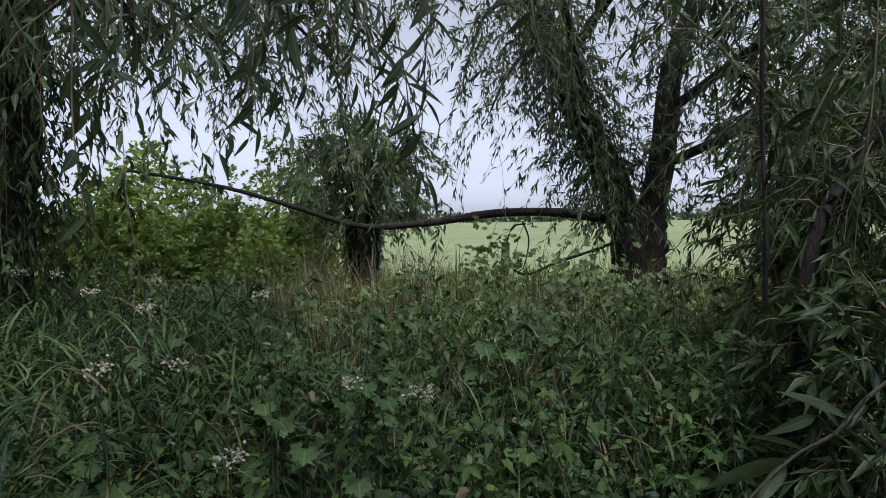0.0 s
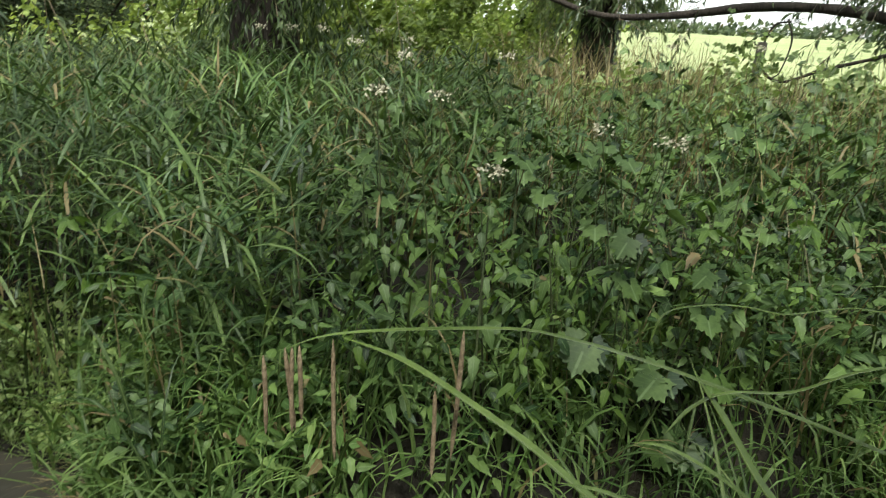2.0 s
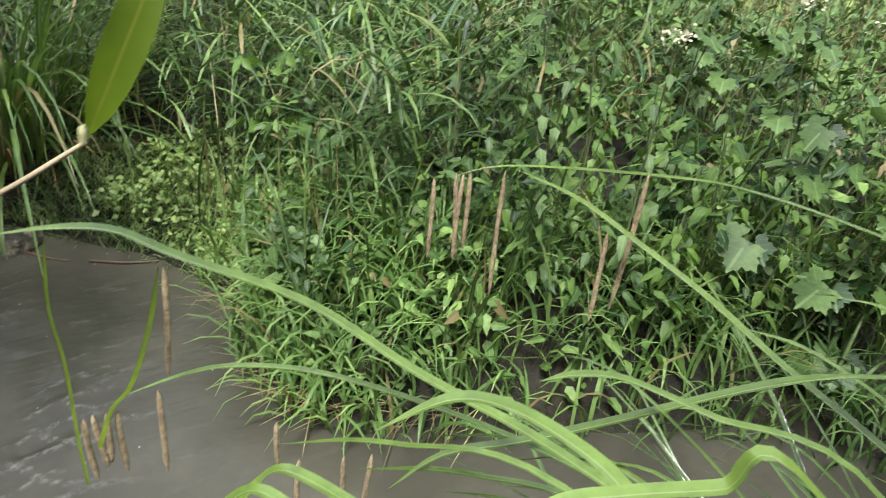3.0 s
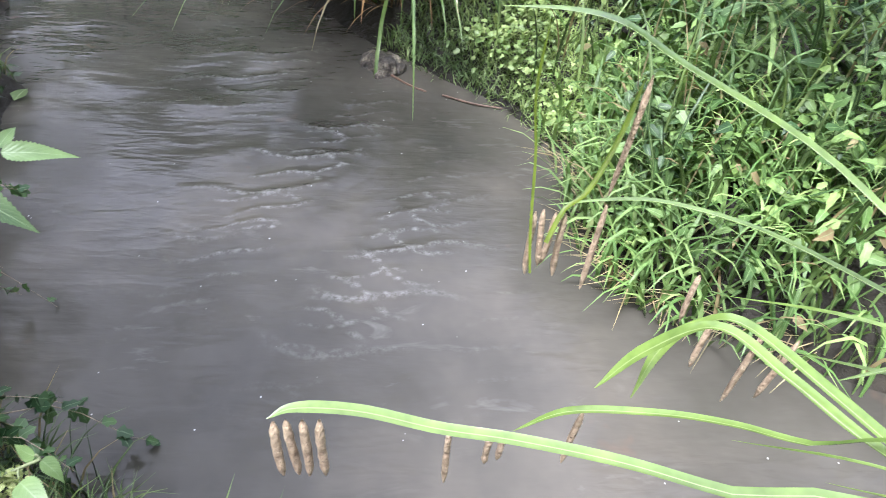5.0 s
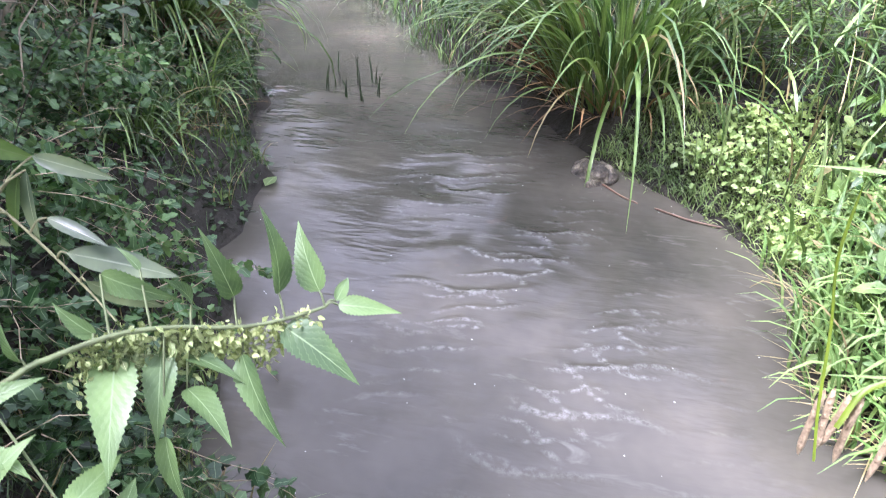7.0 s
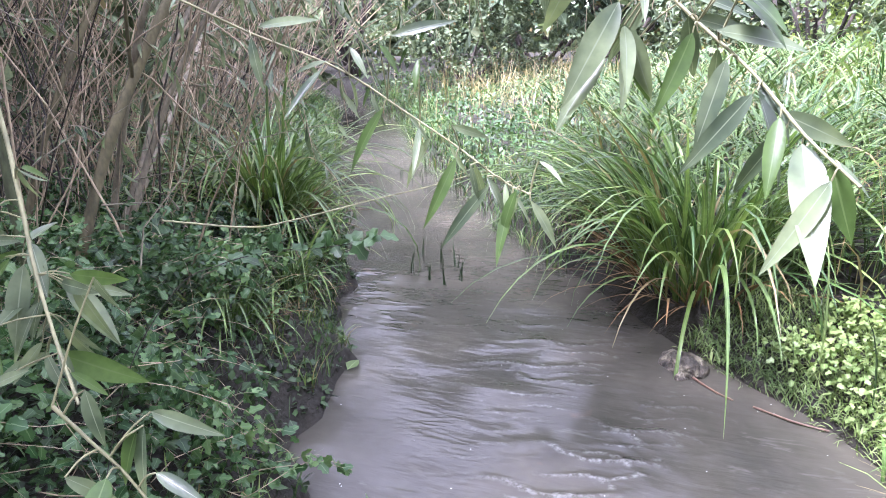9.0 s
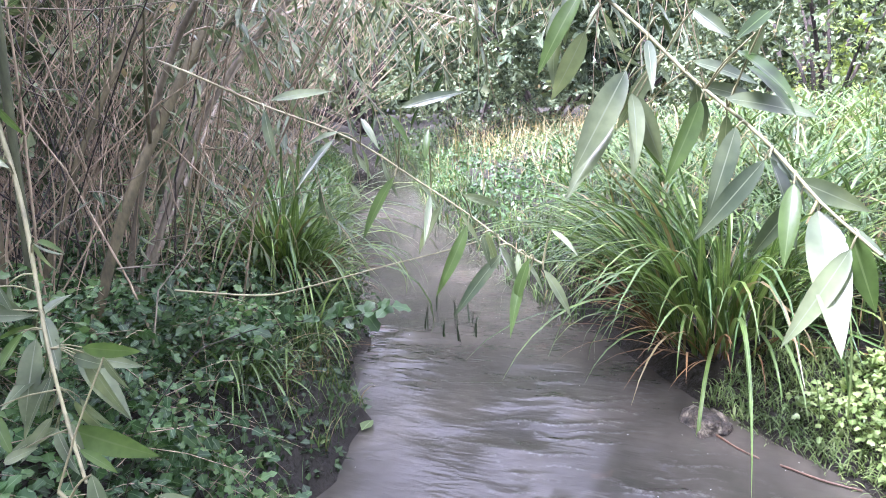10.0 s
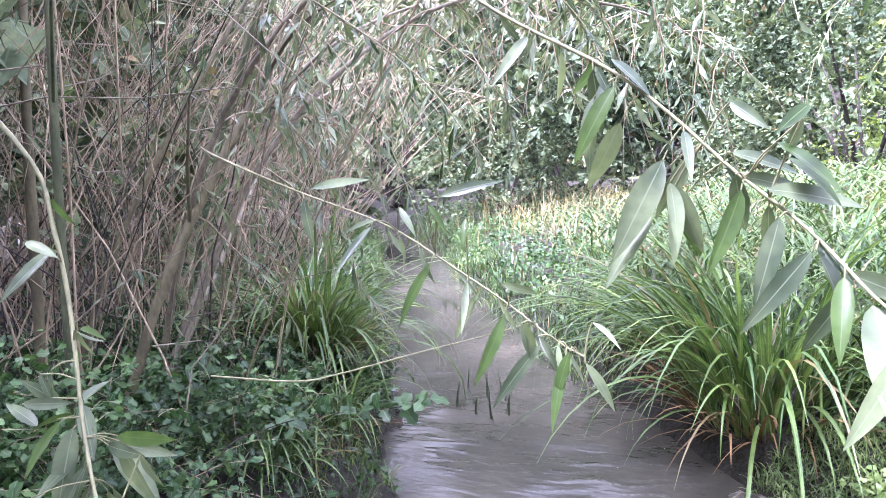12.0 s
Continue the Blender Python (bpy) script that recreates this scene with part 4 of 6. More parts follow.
grass_patch("margin_grass", clumped(far_bank(6500, -2.1, 1.5, -0.08, 0.75), 4.1, 0.25), 0.34, 0.007, FRESH, "lank grass trailing into the water", 2.3, 5, 0.1)
grass_patch("turf_margin", far_bank(6500, -3.15, -1.6, -0.02, 0.45), 0.085, 0.0032, CRESS, "fine bright turf at the water's edge", 1.6, 4, 0.02, 0.5)
grass_patch("far_margin_grass", far_bank(3000, -15, -4.3, -0.15, 0.35), 0.3, 0.005, TALL, "lank grass hanging over the stream", 2.2, 4, 0.1)
grass_patch("near_margin_grass", clumped(near_bank(2600, -6, -0.9, 0.0, 0.4), 3.3, 0.15), 0.18, 0.003, GRASS, "thin shaded grass on the near bank", 1.8, 4)
grass_patch("near_tuft", near_bank(1500, -1.7, -0.35, -0.04, 0.45), 0.2, 0.0028, GRASS, "thin yellowing grass at the water below the path", 1.9, 4)
grass_patch("near_bank_grass", near_bank(2600, -14, -4.4, 0.0, 0.7), 0.4, 0.005, SEDGE, "sedgy grass on the shaded bank", 1.7, 4)
# Grass takes the pale cress green to paint this band brighter.
grass_patch("pasture_edge_grass", np.stack([*(lambda x, y: (x, y, height(x, y)))(*spread_points(9000, -10, 9, 7, 13))], -1), 0.45, 0.007, CRESS, "rough grass along the pasture's edge", 1.0, 3)



def trailing_grass():
    """Long pale blades that lie out over the water from the tongue of bank."""
    h, n = Heap(), 170
    b = far_bank(n, -1.95, -0.75, -0.02, 0.12)
    b[:, 2] = 0.012 + RNG.uniform(0, 0.05, n)
    blades(h, b, RNG.uniform(0.1, 0.28, n), -2.3 + RNG.normal(0, 0.8, n), RNG.uniform(1.3, 1.5, n), RNG.uniform(0.1, 0.3, n), RNG.uniform(0.0012, 0.003, n), 6)
    stuff("trailing_grass", h, STRAW, "pale dead grass blades trailing on the water", "grass")


trailing_grass()


def herb_cover(name, base, size, top, shape, mat, label, category="undergrowth", low=0.1, near=False):
    h = Heap()
    n = len(base)
    at = base.copy()
    swell = 0.7 + 0.3 * wave(at[:, 0], at[:, 1], 3.1, 0.4) + 0.3 * wave(at[:, 0], at[:, 1], 7.7, 2.0)
    if near:
        swell = swell * np.interp(at[:, 0], (-5.5, -4, -3, -2, -1.2), (0.45, 0.6, 0.8, 1.0, 0.8)) * np.clip(0.25 + (near_edge(at[:, 0]) - at[:, 1]) / 0.6, 0, 1)
    at[:, 2] += RNG.uniform(low, 1.0, n) ** (0.7 if near else 0.42) * top * swell
    a = RNG.uniform(0, 6.283, n)
    way = np.stack([np.cos(a), np.sin(a), RNG.normal(-0.3, 0.4, n)], -1)
    up = np.stack([RNG.normal(0, 0.5, n), RNG.normal(-0.3, 0.5, n), np.ones(n)], -1)
    place(h, shape, at, way, up, size * RNG.uniform(0.4, 1.3, n))
    return stuff(name, h, mat, label, category)


herb_cover("bank_herbs", clumped(far_bank(26000, -2.2, 3.2, 0.1, 2.9), 2.3, 0.4), 0.056, 0.7, HERB_LEAF, HERB, "dense dark green herb leaves on the bank")
herb_cover("bank_herbs", clumped(far_bank(6500, -2.6, 3.4, 2.6, 5.5), 2.3, 0.3), 0.066, 0.62, HERB_LEAF, FRESH, "green herb leaves on the upper bank")
herb_cover("bank_nettles", clumped(far_bank(5200, -1.6, 3.2, 0.1, 4.0), 3.1, 0.1), 0.08, 0.74, HERB_LEAF, HERB, "toothed nettle leaves in the bank growth")
herb_cover("upper_bank_herbs", clumped(far_bank(5600, -1.5, 3.4, 2.6, 6.0), 2.9, 0.1), 0.08, 0.72, LOBED_FINE, CRESS, "lighter green lobed leaves scrambling over the upper bank")
# Weeds share the lighter hedge colour, which stands in for sunlight.
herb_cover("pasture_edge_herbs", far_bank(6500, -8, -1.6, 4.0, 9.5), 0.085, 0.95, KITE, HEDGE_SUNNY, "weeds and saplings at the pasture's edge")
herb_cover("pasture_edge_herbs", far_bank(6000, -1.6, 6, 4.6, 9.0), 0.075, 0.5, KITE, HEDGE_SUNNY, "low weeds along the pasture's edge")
herb_cover("upstream_herbs", far_bank(9000, -16, -3.9, 0.0, 4.5), 0.06, 0.42, KITE, HAWTHORN, "grey-green herbs and bramble upstream")
herb_cover("upstream_herbs", far_bank(9000, -16, -3.9, 0.0, 4.5), 0.06, 0.45, KITE, COVER, "low green herbs along the stream")
herb_cover("upstream_nettles", clumped(far_bank(3600, -10, -4.0, 0.0, 2.2), 2.0, 0.15), 0.07, 0.45, HERB_LEAF, COVER, "lush green herbs beside the upstream reach")
# Dark leaf layer added low in the cover; its colour stands in for shade.
herb_cover("bank_shade_leaves", near_bank(10000, -5.4, -1.3, 0.0, 1.9), 0.042, 0.34, KITE, IVY, "dark leaves standing in for shade under the bank growth", low=0.1, near=True)
herb_cover("bank_cover", near_bank(13000, -5.4, -1.3, 0.1, 2.0, 0.3), 0.036, 0.58, LOBED_FINE, COVER, "small lobed leaves trailing over the near bank", low=0.4, near=True)
# Paler leaves sit highest, putting lit tops into the colour.
herb_cover("bank_cover", clumped(near_bank(6200, -4.6, -1.3, 0.08, 1.6, 0.3), 3.7, 0.08), 0.038, 0.66, LOBED_FINE, HAWTHORN, "paler hawthorn leaves over the near bank", low=0.6, near=True)
herb_cover("shade_cover", near_bank(9000, -12, -4.8, 0.1, 3.0), 0.05, 0.5, KITE, COVER, "low green cover under the bare shoots")
herb_cover("cress", clumped(far_bank(7500, -2.75, -1.3, 0.0, 0.75), 5.3, 0.12), 0.03, 0.24, LOBED_FINE, CRESS, "pale green water-loving herbs at the margin", "water plants")
herb_cover("island_herbs", clumped(far_bank(2600, -2.1, -0.4, 0.0, 0.9), 4.3, 0.2), 0.062, 0.34, HERB_LEAF, FRESH, "fresh green leaves on the low tongue of bank")



def bank_shoots():
    """Bramble and hawthorn shoots arching from the near bank towards the stream."""
    tw, lf, n = Heap(), Heap(), 620
    st = near_bank(n, -5.6, -1.25, 0.05, 1.3, 0.32)
    rise = np.interp(st[:, 0], (-5.5, -4, -3, -2, -1.2), (0.45, 0.6, 0.8, 1.0, 0.8)) * np.clip(0.2 + (near_edge(st[:, 0]) - st[:, 1]) / 0.7, 0, 1)
    st[:, 2] += RNG.uniform(0.05, 0.55, n) * rise
    way = np.stack([RNG.normal(0, 0.8, n), RNG.normal(0.7, 0.6, n), RNG.uniform(0.1, 0.9, n)], -1)
    sprays(tw, lf, st, way, RNG.uniform(0.2, 0.55, n) * (0.55 + 0.45 * rise), RNG.uniform(0.3, 1.0, n), 16, 0.035, LOBED_FINE, 6, 0.1, 0.0018)
    stuff("bramble_shoots", lf, HAWTHORN, "lobed hawthorn and bramble leaves arching over the bank", "undergrowth")
    stuff("bramble_stems", tw, TWIG, "thin brown stems under the bank leaves", "undergrowth")


bank_shoots()


# ---- trees ----
def bush(name, at, wide, tall, leaves, size, mat, label, shape=KITE, category="bush", hang=0.0):
    root = thing(name, at, label, category)
    tw, lf = Heap(), Heap()
    n = leaves // 14
    a, e = RNG.uniform(0, 6.283, n), RNG.uniform(0.05, 1.0, n) ** 0.7
    lump = 1 + 0.25 * np.sin(a * 3 + at[0]) + 0.15 * np.sin(a * 7 + at[1])
    rad = np.sqrt(1 - (e - 0.35) ** 2) * lump * RNG.uniform(0.45, 1.0, n) ** 0.5
    st = np.stack([np.cos(a) * rad * wide / 2, np.sin(a) * rad * wide / 2, e * tall * (0.85 + 0.3 * np.sin(a * 2 + at[0]))], -1)
    way = st * [1, 1, 0.5] / max(wide, 0.1) + RNG.normal(0, 0.3, st.shape) + [0, 0, 0.25]
    sprays(tw if shape is KITE_NARROW else None, lf, st, way, 0.22 * wide ** 0.6, 0.3, 14, size, shape, 4, hang, 0.006)
    stems = Heap()
    m = 9
    ends = st[RNG.integers(0, n, m)]
    lines = np.stack([smooth_line([(0.1 * RNG.normal(), 0.1 * RNG.normal(), -0.1), p * [0.5, 0.5, 0.6], p], 8) for p in ends])
    tubes(stems, lines, np.broadcast_to(np.linspace(0.03, 0.008, 8) * max(1, wide / 3), (m, 8)), 5)
    part("stem", stems.mesh("stem", BARK), root)
    if tw.v:
        tagged(part("twig", tw.mesh("twig", TWIG), root), kind="stuff")
    part("crown", lf.mesh("crown", mat), root)
    return root


def crown_along(root, lines, per, length, sag, leaves, size, mat, shape=LANCE, spread=1.0, hang=0.35):
    """Foliage sprays set along limbs."""
    tw, lf = Heap(), Heap()
    for line, k in zip(lines, per):
        i = RNG.uniform(0.15, 1, k) * (len(line) - 1)
        j = np.minimum(i.astype(int), len(line) - 2)
        st = line[j] + (line[j + 1] - line[j]) * (i - j)[:, None]
        way = RNG.normal(0, 1, (k, 3)) * spread + [0, 0, 0.1]
        sprays(tw, lf, st, way, length * RNG.uniform(0.5, 1.3, k), sag, leaves, size, shape, 6, hang, 0.005)
    tagged(part("twig", tw.mesh("twig", TWIG), root), kind="stuff")
    part("crown", lf.mesh("crown", mat), root)


def main_willow():
    b = np.array([2.65, 9.1, 0.45])
    root = thing("willow_tree", b, "old forked willow with ridged dark bark and narrow leaves", "tree")
    P = lambda *pts: [np.array(p) - b for p in pts]
    part("trunk", fluted(P((2.65, 9.1, 0.3), (2.64, 9.05, 0.9), (2.66, 9.0, 1.5), (2.75, 9.0, 1.9)), (0.46, 0.37, 0.34, 0.26), BARK), root)
    left = smooth_line(P((2.55, 9.0, 1.45), (2.3, 9.0, 2.3), (1.85, 9.0, 3.2), (1.3, 9.0, 4.6), (0.6, 8.8, 7.0)), 24)
    right = smooth_line(P((2.75, 9.0, 1.6), (2.95, 8.95, 2.6), (3.05, 8.9, 3.7), (3.35, 8.8, 4.6), (4.3, 8.5, 7.0)), 24)
    part("limb", limb(left, 0.25, 0.12, 24, 14, 0.04), root)
    part("limb", limb(right, 0.2, 0.1, 24, 14, 0.03), root)
    low = smooth_line(P((2.5, 8.95, 1.72), (1.6, 8.7, 1.87), (0.71, 8.7, 1.88), (-0.17, 8.7, 1.76), (-1.06, 8.7, 1.73), (-1.94, 8.6, 2.0), (-2.82, 8.4, 2.26), (-4.0, 8.2, 2.48)), 40)
    part("limb", limb(low, 0.066, 0.016, 40, 8, 0.06), root, "long low limb reaching over the bank")
    for line, r in ((CROOK, 0.022), (CROOK_SIDE, 0.012)):
        part("limb", limb(P(*line), r, r * 0.5, 30, 7, 0.08), root, "crooked bare side branch")
    boughs = [left, right, low]
    for p in [((3.0, 8.9, 3.2), (4.4, 8.0, 4.2), (5.8, 7.2, 4.4), (6.8, 6.8, 3.6)), ((2.95, 8.9, 2.5), (4.2, 8.2, 3.0), (5.5, 7.6, 2.8), (6.4, 7.2, 2.0)),
              ((2.0, 9.0, 3.0), (1.6, 8.2, 4.0), (1.2, 7.2, 4.4), (0.9, 6.2, 4.2)), ((1.6, 9, 3.8), (2.4, 8.2, 4.8), (3.6, 7.4, 5.0), (4.4, 6.6, 4.4)),
              ((1.4, 9, 4.4), (0.2, 8.6, 5.4), (-1.2, 8, 5.6), (-2.4, 7.4, 4.8))]:
        q = smooth_line(P(*p), 14)
        part("limb", limb(q, 0.07, 0.02, 14, 7), root)
        boughs.append(q)
    clad = Heap()
    k = 380
    st = left[RNG.integers(3, 20, k)] + RNG.normal(0, 0.17, (k, 3))
    sprays(None, clad, st, np.stack([RNG.normal(-0.3, 1, k), RNG.normal(-0.5, 1, k), RNG.normal(0, 0.3, k)], -1), 0.42, 0.9, 14, 0.11, KITE_NARROW, 4, 0.7)
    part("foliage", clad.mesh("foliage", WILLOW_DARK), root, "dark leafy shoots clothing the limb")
    crown_along(root, boughs, [300, 90, 16, 240, 240, 80, 110, 110], 1.1, 0.45, 30, 0.12, WILLOW, KITE_NARROW)
    return root


def left_willow():
    b = np.array([-3.35, 5.0, 0.4])
    root = thing("willow_tree", b, "dark leaning willow with hanging narrow leaves", "tree")
    P = lambda *pts: [np.array(p) - b for p in pts]
    bole = smooth_line(P((-3.5, 5.0, 0.3), (-3.4, 4.95, 1.2), (-3.25, 4.9, 2.4), (-3.1, 4.9, 4.2), (-2.9, 4.8, 6.5)), 26)
    part("trunk", fluted(bole, (0.34, 0.28, 0.26, 0.22, 0.16), BARK), root)
    boughs = [bole]
    for p in [((-3.2, 4.9, 3.0), (-2.2, 4.3, 4.0), (-1.2, 3.8, 4.0), (-0.4, 3.4, 3.4)), ((-3.1, 4.9, 3.6), (-2.4, 5.4, 4.4), (-1.6, 5.8, 4.2), (-0.9, 6.0, 3.4)),
              ((-3.2, 4.9, 2.6), (-2.6, 4.1, 3.4), (-2.0, 3.6, 3.4), (-1.5, 3.3, 2.8)), ((-3.2, 4.9, 3.2), (-4.2, 4.3, 4.0), (-5.0, 3.9, 3.8), (-5.6, 3.6, 2.8)),
              ((-3.2, 4.9, 3.0), (-3.6, 4.0, 3.6), (-3.8, 3.4, 3.2), (-3.9, 3.0, 2.4)), ((-3, 4.8, 4.2), (-2.4, 4.5, 4.4), (-1.6, 4.3, 4.2), (-0.9, 4.1, 3.6))]:
        q = smooth_line(P(*p), 14)
        part("limb", limb(q, 0.06, 0.012, 14, 7), root)
        boughs.append(q)
    clad = Heap()
    k = 560
    st = bole[RNG.integers(5, 17, k)] + RNG.normal(0, 0.22, (k, 3)) * [1.2, 1, 0.6]
    sprays(None, clad, st, np.stack([RNG.normal(0, 1, k), RNG.normal(-0.4, 1, k), RNG.normal(0, 0.3, k)], -1), 0.4, 0.9, 14, 0.1, KITE_NARROW, 4, 0.7)
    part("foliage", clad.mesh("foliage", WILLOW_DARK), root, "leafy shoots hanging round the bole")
    crown_along(root, boughs, [40, 80, 100, 90, 30, 50, 30], 0.9, 0.65, 26, 0.115, WILLOW, KITE_NARROW)
    return root


def pollard():
    b = np.array([-1.2, 10.0, 0.5])
    root = thing("pollard_willow", b, "small round-headed willow on an ivy-clad stump", "tree")
    part("trunk", fluted([(0, 0, -0.15), (0.02, 0, 0.6), (0, 0, 1.25)], (0.25, 0.22, 0.26), BARK, sides=18, n=12), root)
    iv = Heap()
    n = 900
    a, z = RNG.uniform(0, 6.283, n), RNG.uniform(0.0, 1.25, n)
    r = 0.24 + RNG.uniform(0, 0.08, n)
    at = np.stack([np.cos(a) * r, np.sin(a) * r, z], -1)
    place(iv, OVAL, at, np.stack([np.cos(a) * 0.3, np.sin(a) * 0.3, -np.ones(n)], -1), np.stack([np.cos(a), np.sin(a), 0.3 + 0 * a], -1), 0.07 * RNG.uniform(0.6, 1.3, n))
    part("ivy", iv.mesh("ivy", IVY), root, "dark ivy leaves on the stump")
    rods = []
    for k in range(16):
        t = k * 2.4
        e = np.array([math.cos(t) * RNG.uniform(0.4, 1.15), math.sin(t) * RNG.uniform(0.4, 1.15), RNG.uniform(1.7, 3.2)])
        rods.append(smooth_line([(0, 0, 1.15), e * [0.45, 0.45, 0.7], e], 8))
        part("limb", limb(rods[-1], 0.03, 0.008, 8, 5), root)
    k = 620
    ball = unit(RNG.normal(0, 1, (k, 3))) * (RNG.uniform(0.1, 1, (k, 1)) ** 0.5) * [0.95, 0.95, 0.8]
    ball *= 1 + 0.18 * np.sin(ball[:, :1] * 7 + ball[:, 2:] * 5)
    tw, lf = Heap(), Heap()
    sprays(tw, lf, ball + [0, 0, 2.05], ball * [1, 1, 0.6] + RNG.normal(0, 0.4, (k, 3)), 0.42, 0.5, 24, 0.12, KITE_NARROW, 5, 0.45, 0.004)
    tagged(part("twig", tw.mesh("twig", TWIG), root), kind="stuff")
    part("crown", lf.mesh("crown", POLLARD), root)


willow_by_pasture = main_willow()
willow_by_path = left_willow()
pollard()
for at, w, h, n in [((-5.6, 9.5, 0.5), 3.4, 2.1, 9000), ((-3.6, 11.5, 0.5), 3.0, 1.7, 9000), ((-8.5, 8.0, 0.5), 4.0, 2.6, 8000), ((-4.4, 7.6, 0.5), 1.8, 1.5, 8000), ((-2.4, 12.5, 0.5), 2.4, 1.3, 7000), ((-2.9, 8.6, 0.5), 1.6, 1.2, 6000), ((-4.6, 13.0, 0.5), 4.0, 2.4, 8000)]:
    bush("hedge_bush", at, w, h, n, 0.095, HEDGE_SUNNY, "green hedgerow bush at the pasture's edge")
for at, w, h, n in [((5.2, 6.4, 0.5), 3.4, 4.2, 24000), ((3.2, 4.4, 0.5), 1.8, 1.6, 8000), ((6.8, 9.0, 0.5), 4.6, 5.6, 14000), ((3.2, 2.9, 0.5), 1.3, 1.5, 4000), ((2.1, 2.6, 0.45), 1.4, 0.95, 4500)]:
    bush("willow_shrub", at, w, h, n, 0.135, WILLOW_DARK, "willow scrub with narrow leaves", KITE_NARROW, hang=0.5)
# Upstream bushes close the valley; those behind the path only block light.
for at, w, h, n in [((-8.8, 6.0, 0.5), 3.6, 3.2, 30000), ((-25.5, -2.0, 0.3), 6.0, 4.0, 5000), ((-15, 4.0, 0.5), 6.0, 5.5, 16000), ((-15, -4.5, 0.5), 6.0, 6.0, 8000), ((-20, 0.0, 0.5), 9.0, 9.0, 11000), ((-22.5, -2.6, 0.5), 8.0, 9.5, 9000), ((-14, 9.0, 0.5), 8.0, 8.0, 8000),
                    # (-2.2, -3.6) and (-2.4, -5.2) stand out of view to shade bank and stream.
                    ((-13, 1.9, 0.5), 3.0, 2.0, 10000), ((-20, 8.0, 0.5), 9, 9, 5000), ((-4.6, -4.7, 0.5), 4.5, 4.2, 9000), ((-9.0, -5.6, 0.5), 5.0, 5.0, 4000), ((-2.2, -3.6, 0.5), 3.0, 6.4, 4000), ((-2.4, -5.2, 0.5), 6.0, 8.8, 8000), ((-7.0, -3.9, 0.5), 4.0, 4.4, 9000), ((-11.0, -3.4, 0.5), 4.5, 4.5, 9000),
                    # These four are unseen too, added to cut low sky light.
                    ((1.5, -5.5, 0.5), 5.0, 6.5, 6000), ((5.0, -4.6, 0.5), 5.5, 6.5, 6000), ((8.5, -2.0, 0.5), 5.5, 6.5, 6000), ((10.0, 2.5, 0.5), 5.0, 6.0, 5000)]:
    bush("valley_or_shade_bush", at, w, h, n, 0.3 if at[1] < -4.8 or at[0] > -3 else 0.12 if at[1] == -4.7 else 0.2 if at[0] < -14.5 or at[1] < -3 else 0.078, HEDGE, "grey-green bush, upstream ones closing the valley, unseen ones added for shade")


def overhanging_willow():
    b = np.array([1.7, -1.9, 0.5])
    root = thing("willow_tree", b, "willow leaning over the path with hanging leafy shoots", "tree")
    P = lambda *pts: [np.array(p) - b for p in pts]
    part("trunk", fluted(P((1.7, -1.9, 0.3), (1.6, -1.8, 1.5), (1.4, -1.5, 3.0), (1.2, -1.2, 4.4)), (0.32, 0.26, 0.22, 0.17), BARK), root)
    boughs = []
    for p in [((1.3, -1.4, 3.4), (0.8, -0.2, 3.9), (0.2, 1.2, 3.7), (-0.3, 2.4, 3.0)), ((1.3, -1.4, 3.2), (1.5, 0.0, 3.8), (1.5, 1.4, 3.6), (1.4, 2.6, 2.9)),
              ((1.25, -1.3, 3.8), (0.4, -0.6, 4.2), (-0.4, 0.2, 3.8), (-0.9, 1.1, 3.1)),
              # These two high boughs are out of view, added to shade the far bank.
              ((1.2, -1.2, 4.4), (0.9, -0.9, 5.0), (0.4, -0.4, 5.0), (-0.2, 0.3, 4.4)), ((1.2, -1.2, 4.4), (2.0, -1.0, 5.0), (2.9, -0.5, 5.0), (3.7, 0.3, 4.4)),
              ((1.4, -1.5, 3.0), (2.4, -0.6, 3.6), (3.0, 0.8, 3.2), (3.2, 1.8, 2.4))]:
        q = smooth_line(P(*p), 16)
        part("limb", limb(q, 0.07, 0.012, 16, 7), root)
        boughs.append(q)
    crown_along(root, boughs, [50, 50, 40, 40, 110, 110], 0.8, 0.5, 26, 0.105, WILLOW, KITE_NARROW)


overhanging_willow()


def far_hedge():
    h = Heap()
    n = 9000
    x = RNG.uniform(-260, 320, n)
    top = 3.0 + 3.0 * np.clip(wave(x, x, 0.05, 1.0), 0, 1) + 2.0 * np.clip(wave(x, x, 0.13, 0.3), 0, 1)
    at = np.stack([x, 260 + RNG.normal(0, 4, n), 0.5 + RNG.uniform(0, 1, n) * top], -1)
    place(h, KITE, at, RNG.normal(0, 1, (n, 3)), RNG.normal(0, 1, (n, 3)), RNG.uniform(1.0, 2.6, n))
    stuff("far_hedgerow", h, HEDGE, "distant line of hedge and trees across the pasture", "hedgerow")


def valley_trees():
    """The wood that closes the valley upstream, leaves past counting."""
    h, n = Heap(), 36000
    a = RNG.uniform(2.3, 3.9, n)
    r = RNG.uniform(30, 38, n)
    top = 12 + 3 * np.sin(a * 9) + 2 * np.sin(a * 23 + 1)
    at = np.stack([np.cos(a) * r, np.sin(a) * r, 0.3 + RNG.uniform(0, 1, n) * top], -1)
    place(h, KITE, at, RNG.normal(0, 1, (n, 3)), RNG.normal(0, 1, (n, 3)), RNG.uniform(0.45, 0.9, n))
    stuff("valley_wood", h, HEDGE, "grey-green wood closing the valley upstream", "wood")


far_hedge()
valley_trees()


